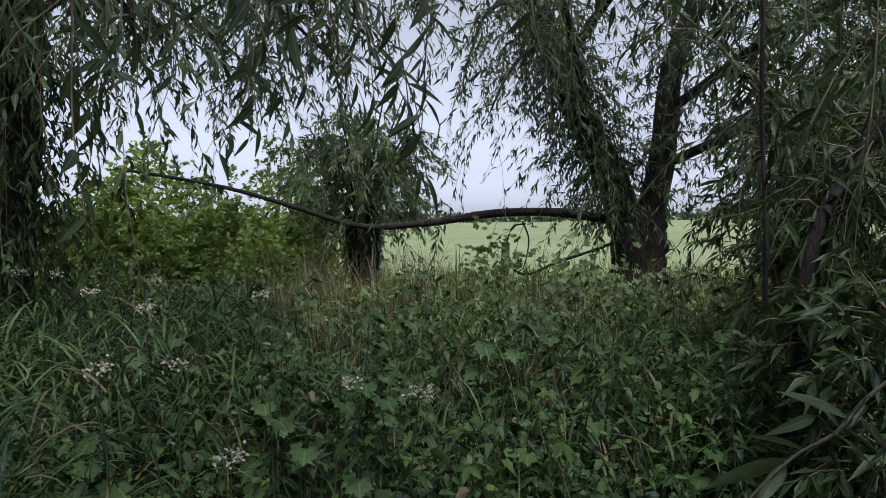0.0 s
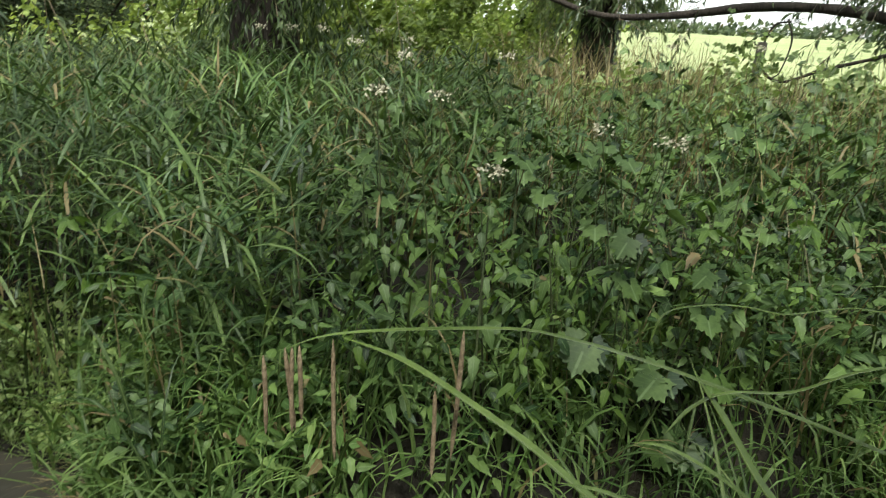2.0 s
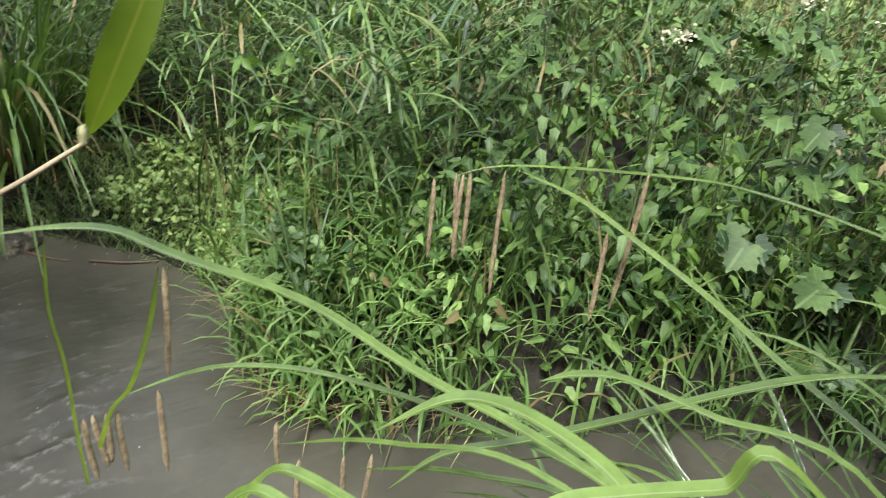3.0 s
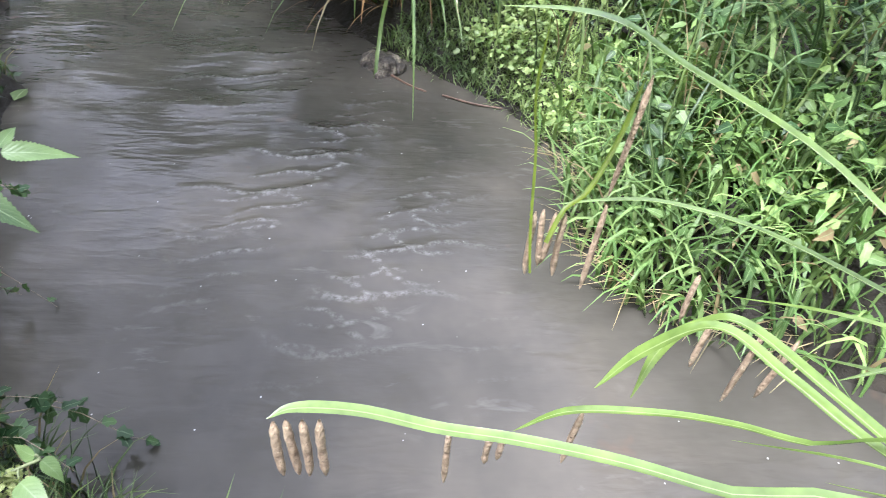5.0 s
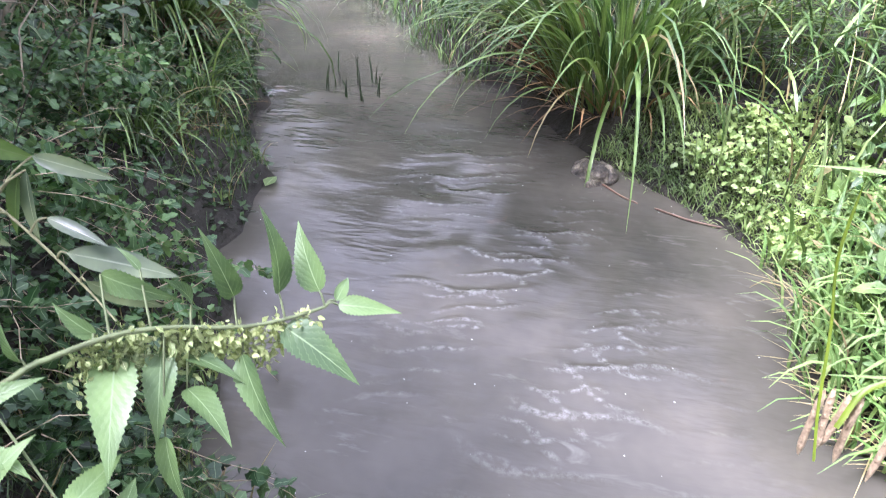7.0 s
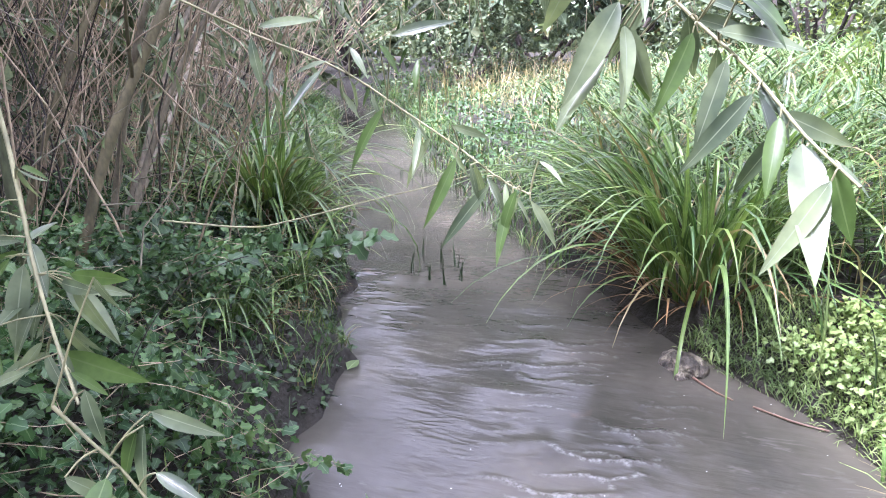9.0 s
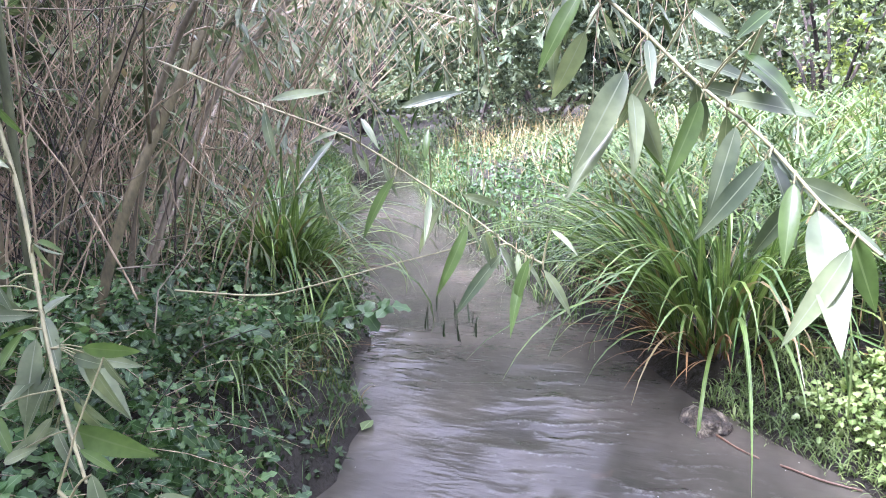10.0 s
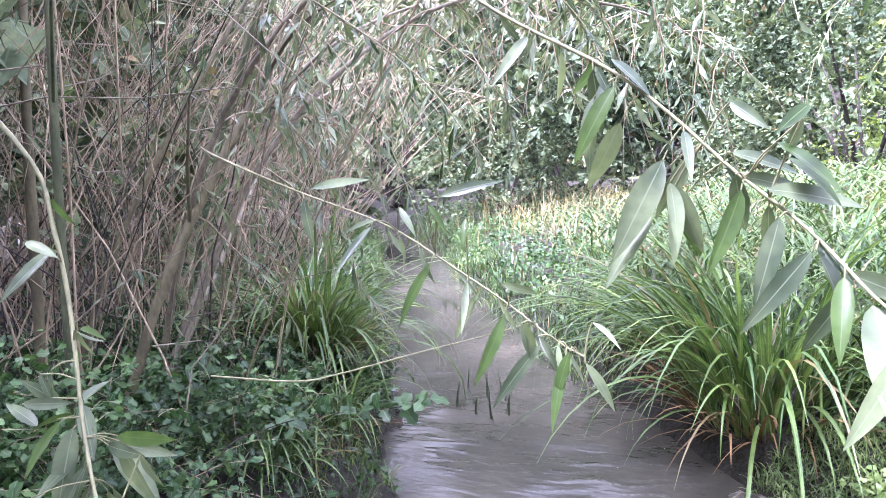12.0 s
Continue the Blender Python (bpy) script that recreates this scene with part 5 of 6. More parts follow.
def sedge(name, at, n, h, w, mat, label, droop=2.2, spread=0.18):
    root = thing(name, at, label, "sedge")
    hp = Heap()
    a = RNG.uniform(0, 6.283, n)
    r = spread * np.sqrt(RNG.uniform(0, 1, n))
    base = np.stack([np.cos(a) * r, np.sin(a) * r, np.full(n, -0.03)], -1)
    for k in range(34):
        one, t = Heap(), RNG.uniform(-2.6, 0.9)
        blades(one, np.array([[math.cos(t) * spread, math.sin(t) * spread, -0.02]]), np.array([h * RNG.uniform(0.8, 1.2)]), np.array([t]), np.array([RNG.uniform(0.1, 0.7)]),
               np.array([RNG.uniform(droop - 0.6, droop + 0.4)]), np.array([w * 1.15]), 12, True)
        part("blade", one.mesh("blade", mat), root)
    blades(hp, base, h * RNG.uniform(0.5, 1.15, n), a + RNG.normal(0, 0.5, n), np.abs(RNG.normal(0.3, 0.3, n)), np.abs(RNG.normal(droop, 0.6, n)), w * RNG.uniform(0.6, 1.2, n), 9, True)
    tagged(part("blade", hp.mesh("blade", mat), root), kind="stuff")
    dead, m = Heap(), n // 2
    t = RNG.uniform(0, 6.283, m)
    foot = np.stack([np.cos(t) * spread * 1.1, np.sin(t) * spread * 1.1, np.full(m, -0.02)], -1)
    blades(dead, foot, h * RNG.uniform(0.25, 0.55, m), t + RNG.normal(0, 0.5, m), RNG.uniform(0.5, 1.2, m), RNG.uniform(0.6, 1.6, m), w * RNG.uniform(0.4, 0.8, m), 6)
    tagged(part("dead_blade", dead.mesh("dead_blade", RUSTY_LEAF), root, "brown dead blades at the tussock's foot"), kind="stuff")
    return root


sedge("sedge_tussock", (-3.55, 1.5, 0.15), 300, 1.4, 0.0115, SEDGE, "big arching tussock of bright green sedge at the water", 1.9, 0.3)
sedge("sedge_tussock", (-4.5, -0.85, 0.35), 280, 1.15, 0.011, SEDGE, "green sedge tussock on the shaded bank")
sedge("sedge_tussock", (-3.8, -0.75, 0.2), 80, 0.6, 0.006, SEDGE, "small drooping sedge at the foot of the bank")
sedge("sedge_tussock", (-3.2, -0.92, 0.28), 90, 0.55, 0.006, SEDGE, "dark drooping sedge over the washed-out bank", 2.4, 0.14)
sedge("sedge_tussock", (-4.6, 1.5, 0.15), 350, 1.0, 0.007, SEDGE, "smaller sedge tussock among bank herbs")


def thicket():
    """Bare shoots, too many to count, crossing and leaning, with a few stouter stems."""
    o = np.array([-6.5, -2.2, 0.4])
    root = thing("shoot_thicket", o, "dense thicket of bare brown shoots", "thicket", kind="stuff")
    h = Heap()
    n = 1450
    x = RNG.uniform(-12, -2.7, n)
    y = near_edge(x) - 0.45 - RNG.uniform(0, 1, n) ** 0.8 * 3.2
    z = height(x, y)
    lean = RNG.normal(0, 0.52, (n, 2)) + [0.1, 0.15]
    hh = RNG.uniform(0.9, 4.0, n)
    s = np.linspace(0, 1, 7)
    lines = np.stack([x[:, None] + lean[:, :1] * hh[:, None] * s ** 1.3, y[:, None] + lean[:, 1:] * hh[:, None] * s ** 1.3, z[:, None] + hh[:, None] * s], -1)
    lines += np.cumsum(RNG.normal(0, 0.025, lines.shape), 1)
    dark, thick = Heap(), RNG.uniform(0.0018, 0.006, n)[:, None] * (1 - 0.6 * s)
    tubes(h, lines[:1200] - o, thick[:1200], 4)
    tubes(dark, lines[1200:] - o, thick[1200:], 4)
    part("shoot", h.mesh("shoot", TWIG), root)
    part("shoot", dark.mesh("shoot", BARK), root, "darker bare shoots")
    c = Heap()
    n = 420
    st = np.stack([RNG.uniform(-9, -2.5, n), np.zeros(n), np.zeros(n)], -1)
    st[:, 1] = near_edge(st[:, 0]) - 0.4 - RNG.uniform(0, 2.4, n)
    st[:, 2] = height(st[:, 0], st[:, 1]) + RNG.uniform(0.3, 2.6, n)
    way = RNG.normal(0, 1, (n, 3)) * [1, 1, 0.6]
    lv = Heap()
    sprays(c, lv, st - o, way, RNG.uniform(0.5, 1.3, n), 0.15, 5, 0.07, KITE_NARROW, 5, 0.4, 0.004)
    part("side_shoot", c.mesh("side_shoot", PALE), root)
    part("leaf", lv.mesh("leaf", WILLOW), root, "sparse narrow leaves")


def stout_stem(points, r, mat, label):
    root = thing("willow_pole", points[0], label, "sapling", "stout saplings in the thicket")
    line = local(points, points[0])
    part("trunk", limb(line, r, r * 0.55, 20, 9, 0.06, mat, "trunk"), root)
    for k in range(3):
        f = smooth_line(line, 20)[9 + 3 * k]
        e = f + [RNG.normal(0, 0.3), RNG.normal(0.1, 0.3), RNG.uniform(0.3, 0.7)]
        part("side_branch", limb([f, (f + e) / 2 + RNG.normal(0, 0.03, 3), e], r * 0.35, r * 0.15, 8, 6, 0.0, mat, "side_branch"), root)


def local(points, b):
    return [np.array(p, float) - np.array(b) for p in points]


thicket()
for (x, y), (dx, dy), top, r in (((-2.62, -1.42), (-0.05, 0.14), 2.6, 0.017), ((-3.0, -1.5), (-0.68, 0.72), 1.75, 0.026), ((-3.55, -1.9), (-0.6, 0.85), 1.95, 0.018), ((-3.4, -1.9), (-0.2, 0.15), 3.0, 0.024), ((-4.4, -1.6), (0.1, 0.75), 2.4, 0.022),
                                 ((-5.0, -2.2), (-0.3, 0.2), 3.4, 0.018), ((-5.6, -1.6), (0.3, 0.6), 2.8, 0.025), ((-6.4, -2.4), (-0.2, 0.5), 3.6, 0.018),
                                 ((-7.5, -1.6), (0.2, 0.5), 3.4, 0.018)):
    z = float(height(x, y)) - 0.05
    stout_stem([(x, y, z), (x + dx * 0.3, y + dy * 0.3, z + top * 0.4), (x + dx * 0.65, y + dy * 0.7, z + top * 0.75), (x + dx * 1.2, y + dy * 1.2, z + top * 1.15)],
               r, MOSSY if r in (0.017, 0.022) else OLD_STEM, "mossy young willow rising through the thicket")


def arching_willow():
    b = np.array([-3.6, -1.5, 0.5])
    root = thing("arching_willow", b, "willow boughs arching over the stream with grey-green leaves", "tree")
    P = lambda *pts: [np.array(p) - b for p in pts]
    boughs = []
    for p in [((-3.6, -1.5, 0.4), (-3.7, -0.9, 1.6), (-3.9, 0.0, 2.3), (-4.1, 1.0, 2.3), (-4.2, 1.7, 2.0)), ((-3.7, -1.5, 0.5), (-4.5, -0.9, 2.0), (-5.0, 0.2, 2.6), (-5.3, 1.4, 2.4)),
              ((-3.6, -1.5, 0.5), (-3.2, -1.0, 1.7), (-2.9, -0.3, 2.3), (-2.8, 0.5, 2.4), (-2.7, 1.1, 2.2)), ((-3.8, -1.5, 0.5), (-5.6, -1.0, 1.9), (-6.6, -0.2, 2.3), (-7.0, 0.8, 2.1))]:
        q = smooth_line(P(*p), 20)
        part("limb", limb(q, 0.016, 0.005, 20, 7, 0.04, PALE), root)
        boughs.append(q)
    crown_along(root, boughs, [70, 80, 34, 80], 0.5, 0.9, 12, 0.1, WILLOW_NEAR, LANCE_FAR)


arching_willow()


def ribbon(points, width, mat, n=26, fold=0.35, taper=1.6):
    """One long blade through a few points, tip first, folded along its middle."""
    line = smooth_line(points, n)
    s = np.linspace(0, 1, n)
    w = width * np.clip((s * 7) ** 0.8, 0.06, 1) * np.clip(1.15 - 0.3 * s, 0, 1)
    tan = unit(np.gradient(line, axis=0))
    side = unit(np.cross(tan, np.broadcast_to([0.15, 0.1, 1.0], tan.shape)))
    top = np.cross(side, tan)
    v = np.stack([line - side * w[:, None] + top * (fold * w)[:, None], line, line + side * w[:, None] + top * (fold * w)[:, None]], 1)
    i = np.arange(n - 1)[:, None] * 3
    q = np.concatenate([i + [0, 1, 4, 3], i + [1, 2, 5, 4]])
    u = np.stack([np.tile([0.0, 0.5, 1.0], n), np.repeat(s, 3)], -1)
    return mesh_from("blade", v, q, u, [mat])


def one_leaf(name, shape, base, tip, mat, parent, wide=1.0, roll=0.0, label="", face=(0.8, -0.3, 0.5)):
    """A single leaf from its stalk's end to its tip."""
    base, tip = np.array(base, float), np.array(tip, float)
    along = tip - base
    size = np.linalg.norm(along)
    up = np.array(face) + roll * np.array([-0.3, 1.0, 0.3])
    v, q, u = shape
    f = frames_of(along[None], up[None])[0]
    bow = v.copy()
    bow[:, 2] -= v[-2, 2] * v[:, 1]
    w = (bow * [wide, 1, 1]) @ f.T * size + base
    return part(name, mesh_from(name, w, q, u, [mat]), parent, label)


def spike_mesh(length, r=0.0038):
    length *= 1.25
    n, k = 12, 7
    s = np.linspace(0, 1, n)
    rr = r * np.minimum(1, np.minimum(s * 6 + 0.25, (1 - s) * 6 + 0.2)) * (1 + 0.05 * RNG.normal(0, 1, n))
    line = np.stack([0.0015 * np.sin(s * 3 + RNG.uniform(0, 6)), 0.0015 * np.cos(s * 2.4), -s * length], -1)
    h = Heap()
    tubes(h, line[None], rr[None], k)
    return h.mesh("spike", SPIKE)


def pendulous_sedge():
    b = (0.3, 0.3, 0.38)
    root = thing("pendulous_sedge", b, "arching bright green sedge with hanging brown flower spikes", "sedge")

    def rooted(line, far=0.14):
        """The blade's seen run, carried on down to the clump's foot."""
        end, way = np.array(line[-1]), np.array(line[-1]) - np.array(line[-2])
        on = end + way / np.linalg.norm(way) * far
        foot_ = np.array((0.3 + RNG.normal(0, 0.03), 0.3 + RNG.normal(0, 0.03), 0.36))
        return line + [tuple(on), tuple((on + foot_) / 2 + [0.05, 0.03, 0.12]), tuple(foot_)]

    for line, w in ((SEDGE_B1, 0.0082), (SEDGE_B2, 0.007), (SEDGE_B2b, 0.0085), (SEDGE_B3, 0.0085), (SEDGE_B4, 0.0055), (SEDGE_B5, 0.0095), (SEDGE_B6, 0.0075), (SEDGE_C1, 0.0045), (SEDGE_C2, 0.004),
                    (SEDGE_C3, 0.008), (SEDGE_C4, 0.003), (SEDGE_C6, 0.006), (SEDGE_C7, 0.0045),
                    (SEDGE_B7, 0.0075), (SEDGE_B8, 0.0055), (SEDGE_B9, 0.008), (SEDGE_B10, 0.005)):
        part("blade", ribbon(local(rooted(line, 0.3 if line is SEDGE_B2b else 0.05 if line in (SEDGE_B5, SEDGE_B7) else 0.14), b), w, SEDGE_NEAR, 44), root)
    part("blade", ribbon(local([(-0.2, 0.0, 1.66)] + SEDGE_B0 + [(0.007, -0.014, 1.562), (0.07, 0.02, 1.47), (0.19, 0.16, 1.12), (0.3, 0.3, 0.36)], b), 0.0058, SEDGE_NEAR, 60), root)
    for line, mat in ((SEDGE_DROP1, YELLOWING), (SEDGE_DROP2, YELLOWING)):
        part("stalk", ribbon(local(line, b), 0.0018 if line is SEDGE_DROP1 else 0.003, mat, 16), root)
    for at, length in SPIKES:
        ob = part("spike", spike_mesh(length), root, "brown catkin-like spike")
        ob.location = np.array(at) - np.array(b) + [0, 0, 0.009]
        ob.rotation_euler = (RNG.normal(0, 0.03), RNG.normal(0, 0.03), RNG.uniform(0, 6))
    for k in range(26):
        tip = np.array([RNG.uniform(-0.62, -0.12), RNG.uniform(0.16, 0.62), RNG.uniform(0.6, 0.92)])
        foot_ = np.array([RNG.normal(0.3, 0.04), RNG.normal(0.32, 0.04), 0.36])
        crest = tip * [0.62, 0.62, 0] + foot_ * [0.38, 0.38, 0] + [0, 0, tip[2] + RNG.uniform(0.05, 0.16)]
        part("blade", ribbon(local([tip, tip * 0.55 + crest * 0.45 + [0, 0, 0.03], crest, crest * 0.45 + foot_ * 0.55 + [0.05, 0.03, 0.12], foot_], b), RNG.uniform(0.0025, 0.006), SEDGE_NEAR, 30), root)
    extra = Heap()
    n = 90
    blades(extra, np.stack([RNG.normal(0, 0.1, n), RNG.normal(0, 0.08, n), np.zeros(n)], -1), RNG.uniform(0.5, 1.05, n), RNG.uniform(1.2, 3.0, n),
           RNG.uniform(0.15, 0.5, n), RNG.uniform(1.0, 2.0, n), RNG.uniform(0.004, 0.007, n), 10, True)
    tagged(part("blade", extra.mesh("blade", SEDGE_NEAR), root), kind="stuff")


def flower_strings(root, line, at, length, b):
    """Drooping strings of tiny pale nettle flowers."""
    for f in at:
        p = line[int(f * (len(line) - 1))]
        h = Heap()
        k = 110
        s = RNG.uniform(0, 1, k)
        c = p + np.stack([RNG.normal(0, 0.0036, k), RNG.normal(0, 0.0036, k), -s * length * RNG.uniform(0.6, 1.2)], -1)
        place(h, OVAL, c, RNG.normal(0, 1, (k, 3)), RNG.normal(0, 1, (k, 3)), 0.0052 * RNG.uniform(0.6, 1.3, k))
        part("flower_string", h.mesh("flower_string", CATKIN), root, "pale green nettle flowers")


CATKIN = leaf_material("nettle_flower", (0.34, 0.4, 0.18), (0.52, 0.56, 0.3), (0.5, 0.52, 0.3), 0.05, 0.6, 0.3)


def near_nettle(stem, leaves, label, strings, broad=0.55):
    b = np.array((stem[0][0] + 0.15, stem[0][1] - 0.25, 0.42))
    root = thing("nettle_plant", b, label, "nettle")
    lead = np.array(stem[0]) + 3 * (np.array(stem[0]) - np.array(stem[1])) - [0, 0, 0.03]
    foot = [tuple(b - [0, 0, 0.05]), tuple(b * 0.5 + lead * 0.5), tuple(lead)]
    line = smooth_line(local(foot + stem, b), 40)
    part("stem", limb(line, 0.0022, 0.0011, 40, 6, 0, GREEN_STEM, "stem"), root)
    for k, (a, t) in enumerate(leaves):
        a, t = np.array(a) - b, np.array(t) - b
        blade = one_leaf("leaf", NETTLE_LEAF, a, t, NETTLE, root, broad + 0.3 * ((k * 7) % 5) / 5, 0.7 * math.sin(k * 2.1), face=(0.6, 0.1, 0.7))
        near_pt = line[np.argmin(np.linalg.norm(line - a, axis=1))]
        part("leaf_stalk", limb([near_pt, (near_pt + a) / 2 + [0, 0, 0.003], a], 0.0009, 0.0007, 6, 5, 0, GREEN_STEM, "leaf_stalk"), blade)
    flower_strings(root, line, strings, 0.035, b)


def near_branch(stem, leaves, label, r=0.003, mat=None, shape=None, green=None, extra=0, first=0.25):
    b = np.array(stem[0])
    root = thing("willow_branch", b, label, "branch")
    line = smooth_line(local(stem, b), 30)
    part("stem", limb(line, r, r * 0.5, 30, 7, 0.05, mat or PALE, "stem"), root)
    more = []
    for k in range(extra):
        a = line[int((first + (1 - first) * (k + 0.5) / extra) * 29)]
        d = unit(np.array([math.sin(k * 2.4) * 0.5, math.cos(k * 2.4) * 0.6, -0.8 + 0.3 * math.sin(k * 1.3)])) * (0.045 + 0.045 * math.sin(k * 5.1) ** 2)
        more.append((a + b + d * 0.12, a + b + d * 1.12))
    for k, (a, t) in enumerate(leaves + more):
        a, t = np.array(a) - b, np.array(t) - b
        near_pt = line[np.argmin(np.linalg.norm(line - a, axis=1))]
        blade = one_leaf("leaf", shape or BIG_LANCE, a, t, green or (WILLOW_TOP if k % 5 == 3 else WILLOW_NEAR), root, (0.85 if k < len(leaves) else 0.6) + 0.3 * ((k * 3) % 5) / 5, 0.6 * math.sin(k * 1.7))
        part("leaf_stalk", limb([near_pt, (near_pt + a) / 2 + [0, 0, 0.004], a], 0.001, 0.0008, 6, 5, 0, OLIVE, "leaf_stalk"), blade)


YELLOWING = leaf_material("yellowing_leaf", (0.06, 0.11, 0.01), (0.12, 0.16, 0.015), (0.16, 0.16, 0.03), 0.04, 0.4, 0.5)
OLIVE = rough_material("olive_shoot", [(0.3, (0.13, 0.13, 0.06)), (0.7, (0.26, 0.25, 0.13))], 6, (1, 1, 0.4), 0.6, 0.3, 0.002, 80)
LANCE_WIDE = profile_leaf(9, 0.095, lambda s: math.sin(math.pi * min(1, s ** 0.75)) + 0.015, 0.3, 0.2)
BIG_LANCE = profile_leaf(14, 0.13, lambda s: math.sin(math.pi * min(1, s ** 0.72)) ** 0.9 + 0.012, 0.3, 0.14)

pendulous_sedge()
near_nettle(NETTLE_STEM, NETTLE_LEAVES + NETTLE_MORE, "flowering nettle leaning out over the water", (0.44, 0.47, 0.5, 0.53, 0.56, 0.59, 0.62, 0.65, 0.68, 0.71, 0.75, 0.8, 0.86, 0.93))
near_nettle(LOW_NETTLE_STEM, LOW_NETTLE_LEAVES, "lower nettle shoot at the bank's edge", (0.55, 0.62, 0.7, 0.78, 0.86, 0.94), 0.9)
near_nettle(SIDE_NETTLE_STEM, SIDE_NETTLE_LEAVES, "broad-leaved nettle shoot on the bank's edge", (0.6, 0.68, 0.76, 0.84, 0.92), 0.95)
near_branch(BRANCH_A_TOP + BRANCH_A, BRANCH_A_LEAVES + BRANCH_A_MORE, "willow shoot with long grey-green leaves hanging over the stream", 0.0024, OLIVE, extra=18)
near_branch([(-3.5, -1.1, 1.58), (-2.3, -0.84, 1.58)] + BRANCH_B, BRANCH_B_LEAVES, "thin willow twig with leaves towards its tip", 0.0017, OLIVE, LANCE_WIDE, extra=16, first=0.45)
near_branch(BRANCH_C_TOP + BRANCH_C, BRANCH_C_LEAVES + BRANCH_C_MORE, "pale willow shoot drooping beside the bank", 0.0036, OLIVE, extra=6)
near_branch(BRANCH_F, BRANCH_F_LEAVES, "willow shoot with silvery leaves above the nettles", 0.0017, OLIVE)
near_branch(BARE_TWIG, [], "thin bare pale twig across the stream", 0.0014, OLIVE)
near_branch(RIGHT_TWIG, RIGHT_TWIG_LEAVES, "yellowish willow twig with dark narrow leaves by the bank", 0.003, None, LANCE_WIDE, WILLOW)

near_branch([(-0.52, 0.12, 2.2), (-0.5, 0.02, 1.7), (-0.443, -0.07, 1.43), (-0.369, -0.09, 1.4), (-0.338, -0.084, 1.402), (-0.326, -0.075, 1.408), (-0.32, -0.056, 1.417)],
            [((-0.32, -0.055, 1.418), (-0.311, -0.025, 1.474))], "brown twig ending in one yellow-green leaf", 0.0012, TWIG, LANCE_WIDE, YELLOWING)

for stem in (((-2.5, -1.3, 2.3), (-2.3, -0.7, 2.05), (-2.1, -0.3, 1.75), (-2.0, -0.12, 1.5)), ((-2.4, -1.2, 2.4), (-2.2, -0.4, 2.2), (-2.05, 0.05, 1.9), (-2.0, 0.2, 1.65)),
             ((-2.8, -1.2, 2.3), (-2.7, -0.6, 2.0), (-2.6, -0.35, 1.6), (-2.55, -0.25, 1.3)), ((-2.6, -1.2, 2.5), (-2.3, 0.1, 2.3), (-2.1, 0.6, 2.1), (-1.95, 0.85, 1.85)),
             ((-3.2, -1.2, 2.2), (-3.1, -0.5, 2.0), (-2.95, -0.2, 1.7), (-2.9, -0.1, 1.4))):
    near_branch(list(stem), [], "drooping willow shoot with narrow grey-green leaves", 0.0028, OLIVE, LANCE_WIDE, extra=34, first=0.35)


def hanging_shoots():
    """Leafy ends of the overhanging willow, one by one."""
    more = []
    for k in range(34):
        y = RNG.uniform(1.0, 2.6)
        more.append((y * RNG.choice([RNG.uniform(-0.66, 0.08), RNG.uniform(-0.34, 0.0)]), y, 1.85 + 0.325 * y + RNG.uniform(-0.12, 0.15)))
    for p in SHOOTS + more:
        n = 11
        p = np.array(p)
        end = np.array([RNG.normal(0, 0.08), RNG.normal(0, 0.05), -RNG.uniform(0.2, 0.4)])
        line = smooth_line([(0.0, 0, 0.35), (0, 0, 0), end * 0.5 + RNG.normal(0, 0.02, 3), end], 14)
        leaves = []
        for j in range(n):
            a = line[4 + int(j * 9 / n)]
            d = unit(np.array([RNG.normal(0, 0.7), RNG.normal(0, 0.5), -0.8])) * RNG.uniform(0.045, 0.08)
            leaves.append((p + a, p + a + d))
        near_branch([tuple(p + q) for q in line[::3]], leaves, "hanging willow shoot with narrow grey-green leaves", 0.0018, TWIG, LANCE_WIDE, WILLOW)


hanging_shoots()


def willow_sapling():
    b = np.array(SAPLING[0])
    b[2] = 0.45
    root = thing("willow_sapling", b, "young willow with slender pale stem and leaning dark limbs", "tree")
    part("trunk", limb(local([tuple(b - [0, 0, 0.1])] + SAPLING[1:], b), 0.03, 0.022, 24, 9, 0.05, PALE, "trunk"), root, "slender pale stem")
    part("limb", limb(local([(LEANING[0][0], LEANING[0][1], 0.4)] + LEANING[1:], b), 0.055, 0.03, 24, 9, 0.05), root)
    part("limb", limb(local(SLANTED, b), 0.008, 0.014, 20, 7, 0.05, PALE), root)
    rods = [smooth_line(local(q, b), 14) for q in (SAPLING, LEANING[1:], SLANTED)]
    rods += [smooth_line(local(q, b), 12) for q in (((2.4, 5.0, 2.6), (3.0, 4.4, 3.0), (3.4, 3.8, 2.6)), ((2.6, 4.4, 2.4), (3.2, 3.8, 2.4), (3.6, 3.4, 1.8)), ((2.4, 5, 3.2), (1.8, 4.6, 3.6), (1.4, 4.2, 3.4)))]
    crown_along(root, rods, [70, 60, 40, 60, 60, 40], 0.7, 0.6, 18, 0.12, WILLOW_DARK, LANCE_FAR)


willow_sapling()


